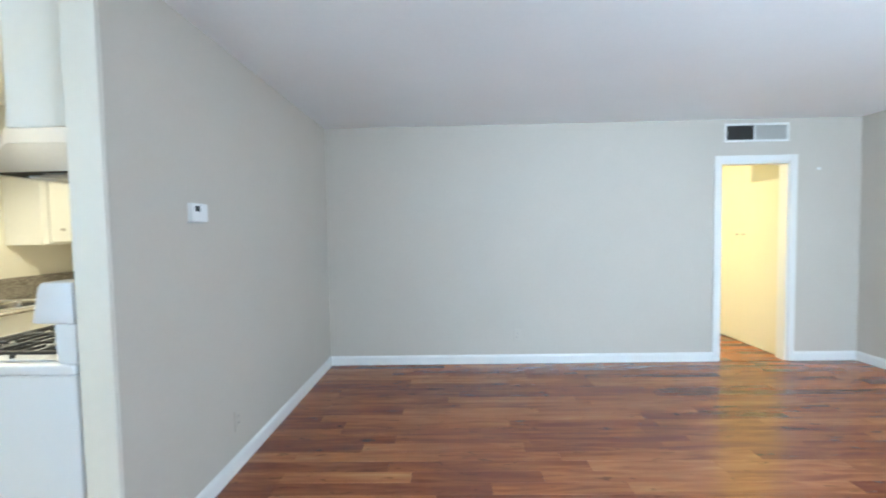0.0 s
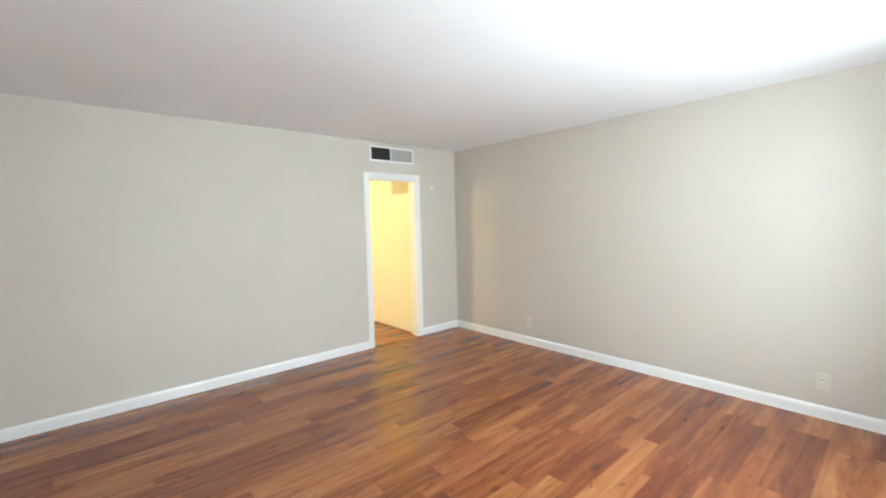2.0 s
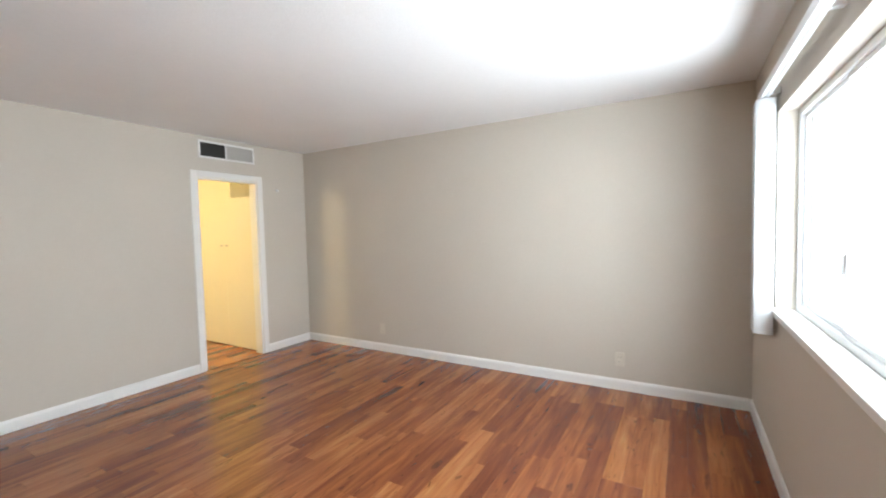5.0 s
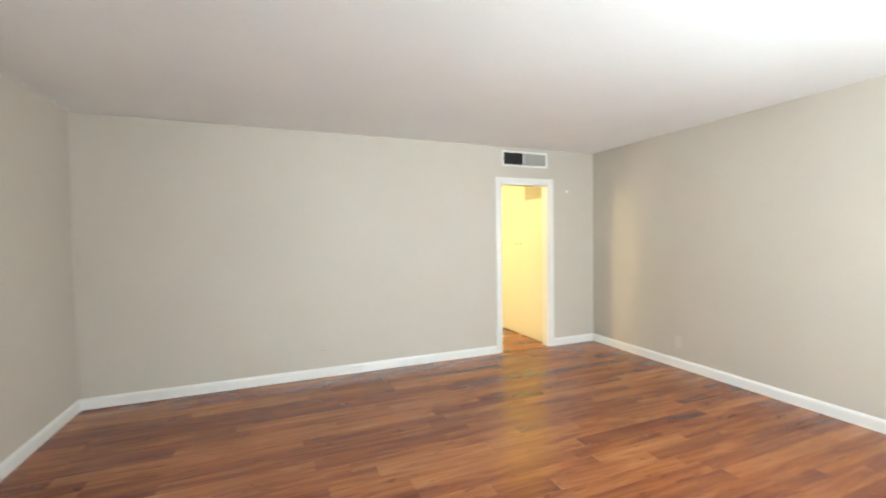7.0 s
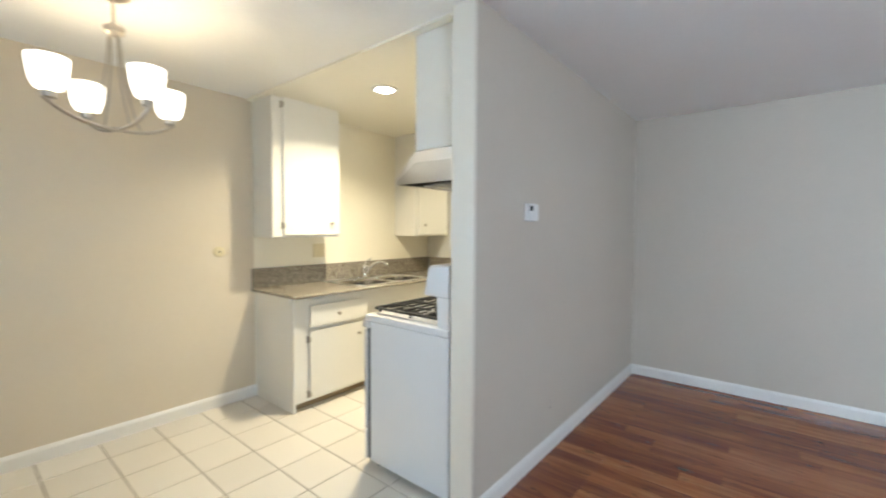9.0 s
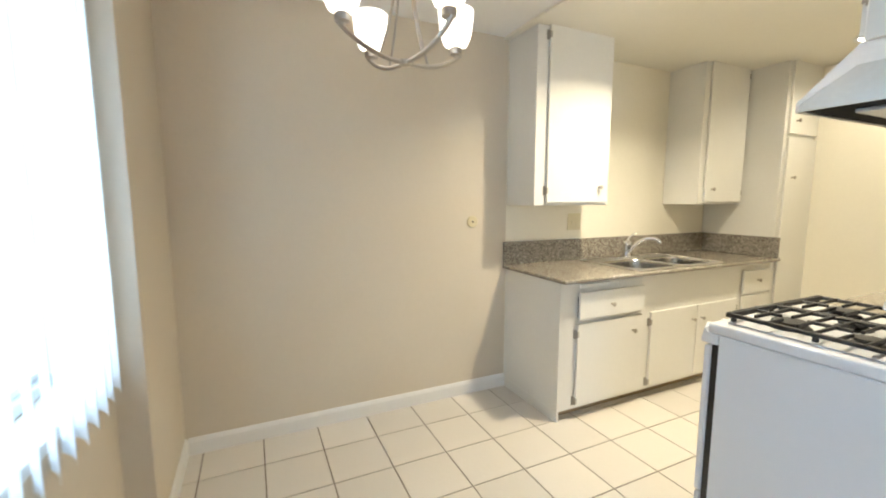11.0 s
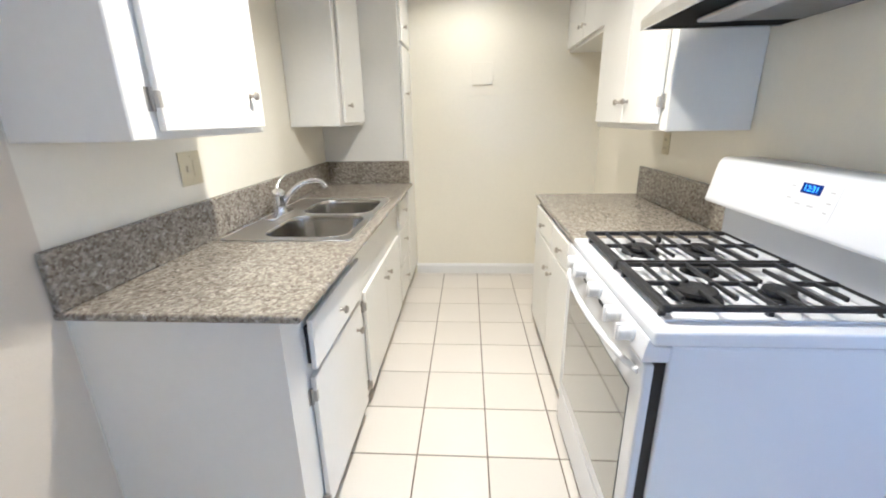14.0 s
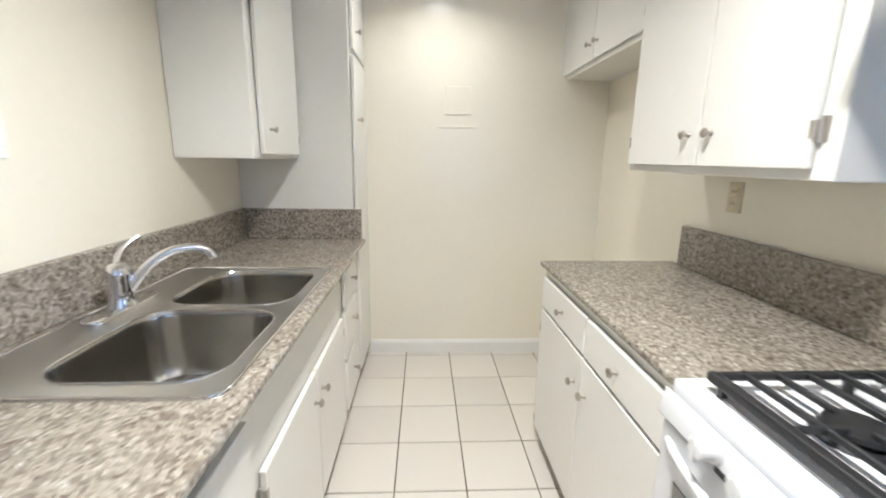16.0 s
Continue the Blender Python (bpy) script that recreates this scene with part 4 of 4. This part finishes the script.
window("window_1", WX0, WX1, WZ0, WZ1, YW, 3, "wide white-framed sliding window with bright daylight outside")
window("window_2", VX0, VX1, VZ0, VZ1, YD, 2, "white-framed dining window behind vertical blinds")


def slat_mesh(h):
    """One gently curved vinyl vane, hung from z = 0 down, along local x."""
    bm = bmesh.new()
    w, n = 0.089, 6
    rows = []
    for k in range(n + 1):
        u = -w / 2 + w * k / n
        bow = 0.006 * (1 - (2 * u / w) ** 2)
        rows.append([bm.verts.new((u, bow + t, z)) for t, z in ((0.0, 0), (0.0, -h), (0.0012, -h), (0.0012, 0))])
    for p, q in zip(rows, rows[1:]):
        for k in range(4):
            bm.faces.new((p[k], p[(k + 1) % 4], q[(k + 1) % 4], q[k]))
    bm.faces.new(rows[0])
    bm.faces.new(rows[-1])
    return mesh_from("slat", bm, SLAT, smooth=True)


def blinds(label, x0, x1, y, z_top, z_bottom, slats, wall):
    c = thing("vertical_blind", ((x0 + x1) / 2, y, z_top), label, "blind")
    part("head_rail", box(bmesh.new(), x0, x1, y - 0.022, y + 0.022, z_top, z_top + 0.045, 0.004, 2), VINYL, c)
    part("rail_track", boxes((x0 + 0.01, x1 - 0.01, y - 0.006, y + 0.006, z_top - 0.002, z_top - 0.0002)), GREYP, c, "dark track slot")
    for x in (x0 + 0.15, (x0 + x1) / 2, x1 - 0.15):
        part("bracket", boxes((x - 0.015, x + 0.015, wall, y - 0.0225, z_top + 0.005, z_top + 0.040)), ALU, c)
    me = slat_mesh(z_top - 0.012 - z_bottom)
    for x, turn in slats:
        ob = new("slat", me)
        ob.parent = c
        ob.matrix_basis = pose(x - c.location.x, 0, -0.012, 0, 0, turn)
        stem = part("hanger", boxes((x - 0.003, x + 0.003, y - 0.003, y + 0.003, z_top - 0.013, z_top - 0.0025)), VINYL, ob)
        stem.parent = c
    return c


rnd = random.Random(4)
blinds("white vertical blind drawn aside into a tight stack", WX0 - 0.10, 3.50, YW + 0.062, 2.135, 0.80,
       [(3.352 + 0.0095 * k, 84 + rnd.uniform(-4, 4)) for k in range(13)], YW)
blinds("closed white vertical blind glowing with daylight", VX0 - 0.02, VX1 + 0.06, YD + 0.062, 2.09, 0.77,
       [(VX0 + 0.04 + 0.078 * k, 32 + rnd.uniform(-5, 5)) for k in range(16)], YD)

# ---- living room ----
c = thing("thermostat", (XP, 2.36, 1.518), "white wall thermostat with a small dark display", "thermostat")
part("body", box(bmesh.new(), XP + 0.0005, XP + 0.028, 2.296, 2.426, 1.472, 1.566, 0.006, 2), WHITEP, c)
part("display", box(bmesh.new(), XP + 0.0282, XP + 0.0294, 2.318, 2.356, 1.524, 1.552, 0.001), mat("dark_lcd", (0.05, 0.06, 0.06), 0.2), c, "dark small display")
part("base_plate", boxes((XP + 0.0003, XP + 0.004, 2.292, 2.430, 1.466, 1.4715)), GREYP, c)

VA, VB, VLO, VHI = 2.883, 3.528, 2.250, 2.437
c = thing("air_grille", ((VA + VB) / 2, YF, VLO), "white return air grille, half dark, above the doorway", "vent")
bm = bmesh.new()
for r in ((VA, VB, VHI - 0.022, VHI), (VA, VB, VLO, VLO + 0.022), (VA, VA + 0.022, VLO + 0.0225, VHI - 0.0225), (VB - 0.022, VB, VLO + 0.0225, VHI - 0.0225)):
    box(bm, r[0], r[1], YF - 0.012, YF - 0.0005, r[2], r[3], 0.003)
part("frame", bm, TRIM, c)
VM = 3.185
part("divider", box(bmesh.new(), VM - 0.008, VM + 0.008, YF - 0.011, YF - 0.0005, VLO + 0.023, VHI - 0.023, 0.002), TRIM, c)
# No duct is cut: its shade is this dark sheet and the dark left slats.
part("backing", boxes((VA + 0.02, VM - 0.009, YF - 0.0025, YF - 0.0008, VLO + 0.022, VHI - 0.022)), VENTSHADE, c, "dark sheet standing in for the shade of the open duct")
part("damper", boxes((VM + 0.009, VB - 0.020, YF - 0.0025, YF - 0.0008, VLO + 0.022, VHI - 0.022)), DAMPER, c, "closed grey-white damper")
for k in range(13):
    z = VLO + 0.028 + k * 0.0104
    for x0, x1, m in ((VA + 0.0225, VM - 0.0085, VENTSHADE), (VM + 0.0085, VB - 0.0225, DAMPER)):
        bm = bmesh.new()
        prism(bm, [(YF - 0.010, z), (YF - 0.0085, z), (YF - 0.003, z + 0.006), (YF - 0.0045, z + 0.006)], "x", x0, x1)
        part("slat", bm, m, c)
c = thing("wall_sensor", (3.832, YF, 1.968), "tiny white wall cap beside the doorway", "sensor")
part("cap", spin(bmesh.new(), (3.832, YF - 0.0005, 1.968), [(0.016, 0), (0.014, -0.010), (0.006, -0.013)], 16, "y"), WHITEP, c, smooth=True)
wall_plate("wall_outlet", "beige painted wall outlet near the floor", ("y", YF, -1), 0.778, 0.296, "outlet", PAINT)
wall_plate("wall_outlet", "ivory wall outlet near the floor of the living room", ("x", XR, -1), 3.31, 0.272, "outlet", IVORY)
wall_plate("wall_outlet", "ivory wall outlet near the floor of the living room", ("x", XR, -1), 0.684, 0.270, "outlet", IVORY)
wall_plate("wall_outlet", "beige painted wall outlet on the thermostat wall", ("x", XP, 1), 2.68, 0.30, "outlet", PAINT)

# ---- hall ----
c = thing("linen_closet", (3.59, 5.28, 0), "cream painted hall closet with a pair of doors", "closet")
for y0, y1, k in ((4.70, 5.2793, 5.225), (5.28, 5.774, 5.33)):
    d = part("door", box(bmesh.new(), 3.5695, 3.5885, y0, y1, 0.012, 1.82, 0.0008), CLOSET, c)
    knob(3.5695, k, 1.30, -1, d)
part("casing", boxes((3.572, 3.5885, 4.70, 5.79, 1.8205, 1.865)), CLOSET, c)
c = thing("air_register", (3.59, 4.93, 1.885), "cream louvred air register high on the hall wall", "vent")
bm = bmesh.new()
for r in ((4.70, 5.16, 1.885, 1.902), (4.70, 5.16, 2.093, 2.110), (4.70, 4.716, 1.9025, 2.0925), (5.144, 5.16, 1.9025, 2.0925)):
    box(bm, 3.574, 3.5895, *r, 0.003)
part("frame", bm, CLOSET, c)
# Backing sheet carries the shade between the louvres as a dimmer colour.
part("backing", boxes((3.587, 3.5892, 4.717, 5.143, 1.903, 2.092)), mat("duct_shade_tone", (0.48, 0.43, 0.30), 0.7), c, "backing sheet in a dimmer tone for the shade behind the louvres")
for k in range(14):
    z = 1.906 + k * 0.0132
    part("slat", prism(bmesh.new(), [(3.575, z), (3.5765, z), (3.586, z + 0.009), (3.5845, z + 0.009)], "y", 4.716, 5.144), CLOSET, c)
c = thing("hall_lamp", (1.40, 5.56, 2.40), "round frosted hall ceiling lamp, lit warm yellow", "ceiling light")
part("base", spin(bmesh.new(), (1.40, 5.56, 2.4095), [(0.15, 0), (0.15, -0.02), (0.14, -0.025)], 28), NICKEL, c)
part("dome", spin(bmesh.new(), (1.40, 5.56, 2.3845), [(0.138, 0), (0.13, -0.04), (0.09, -0.08), (0.03, -0.095)], 28), mat("warm_glass_dome", (1.0, 0.75, 0.35), 0.4, vary=0.0, emit=3.0), c, smooth=True)

# ---- floors, piece by piece ----
floor_tile = bpy.data.objects["floor_tile"]
PITCH, GAP = 0.304, 0.006
TX0, TY0 = -2.637, 2.372
shapes = {}


def piece(name, x0, x1, y0, y1, z0, z1, bevel, material, parent):
    key = (name, round(x1 - x0, 3), round(y1 - y0, 3))
    if key not in shapes:
        bm = bmesh.new()
        w, d = x1 - x0, y1 - y0
        low = [bm.verts.new((sx * w / 2, sy * d / 2, z0 - z1)) for sx, sy in ((-1, -1), (1, -1), (1, 1), (-1, 1))]
        mid = [bm.verts.new((sx * w / 2, sy * d / 2, -bevel)) for sx, sy in ((-1, -1), (1, -1), (1, 1), (-1, 1))]
        top = [bm.verts.new((sx * (w / 2 - bevel), sy * (d / 2 - bevel), 0)) for sx, sy in ((-1, -1), (1, -1), (1, 1), (-1, 1))]
        for a, b in ((low, mid), (mid, top)):
            for k in range(4):
                bm.faces.new((a[k], a[(k + 1) % 4], b[(k + 1) % 4], b[k]))
        bm.faces.new(top)
        bm.faces.new(low)
        shapes[key] = mesh_from(name, bm, material)
    ob = new(name, shapes[key])
    ob.parent = parent
    ob.location = ((x0 + x1) / 2, (y0 + y1) / 2, z1)
    return ob


for i in range(-4, 6):
    for j in range(-11, 8):
        x0, x1 = TX0 + i * PITCH + GAP / 2, TX0 + (i + 1) * PITCH - GAP / 2
        y0, y1 = TY0 + j * PITCH + GAP / 2, TY0 + (j + 1) * PITCH - GAP / 2
        x0, x1 = max(x0, XL + 0.001), min(x1, XP - 0.002 if (y0 + y1) / 2 < YP - 0.1 else XK - 0.001)
        y0, y1 = max(y0, YD + 0.001), min(y1, YK - 0.001)
        if x1 - x0 > 0.03 and y1 - y0 > 0.03:
            piece("tile", x0, x1, y0, y1, -0.004, 0.0, 0.0012, TILE, floor_tile)

floor_wood = bpy.data.objects["floor_wood"]
lay = random.Random(11)
WIDE = 0.1065


def lay_rows(x_from, x_to, y_from, y_to):
    y = y_from
    while y < y_to - 0.02:
        y1 = min(y + WIDE, y_to)
        x = x_from
        cut = lay.choice((0.3, 0.5, 0.7, 0.9))
        while x < x_to - 0.01:
            x1 = min(x + cut, x_to)
            if x_to - x1 < 0.2:
                x1 = x_to
            piece("plank", x + 0.0004, x1 - 0.0004, y + 0.0003, y1 - 0.0003, -0.008, 0.0, 0.0006, WOOD, floor_wood)
            x = x1
            cut = lay.choice((0.75, 0.9, 1.05, 1.2))
        y = y1


lay_rows(XP, XR, YW, YF)
lay_rows(0.6, 3.59, YF, 5.96)
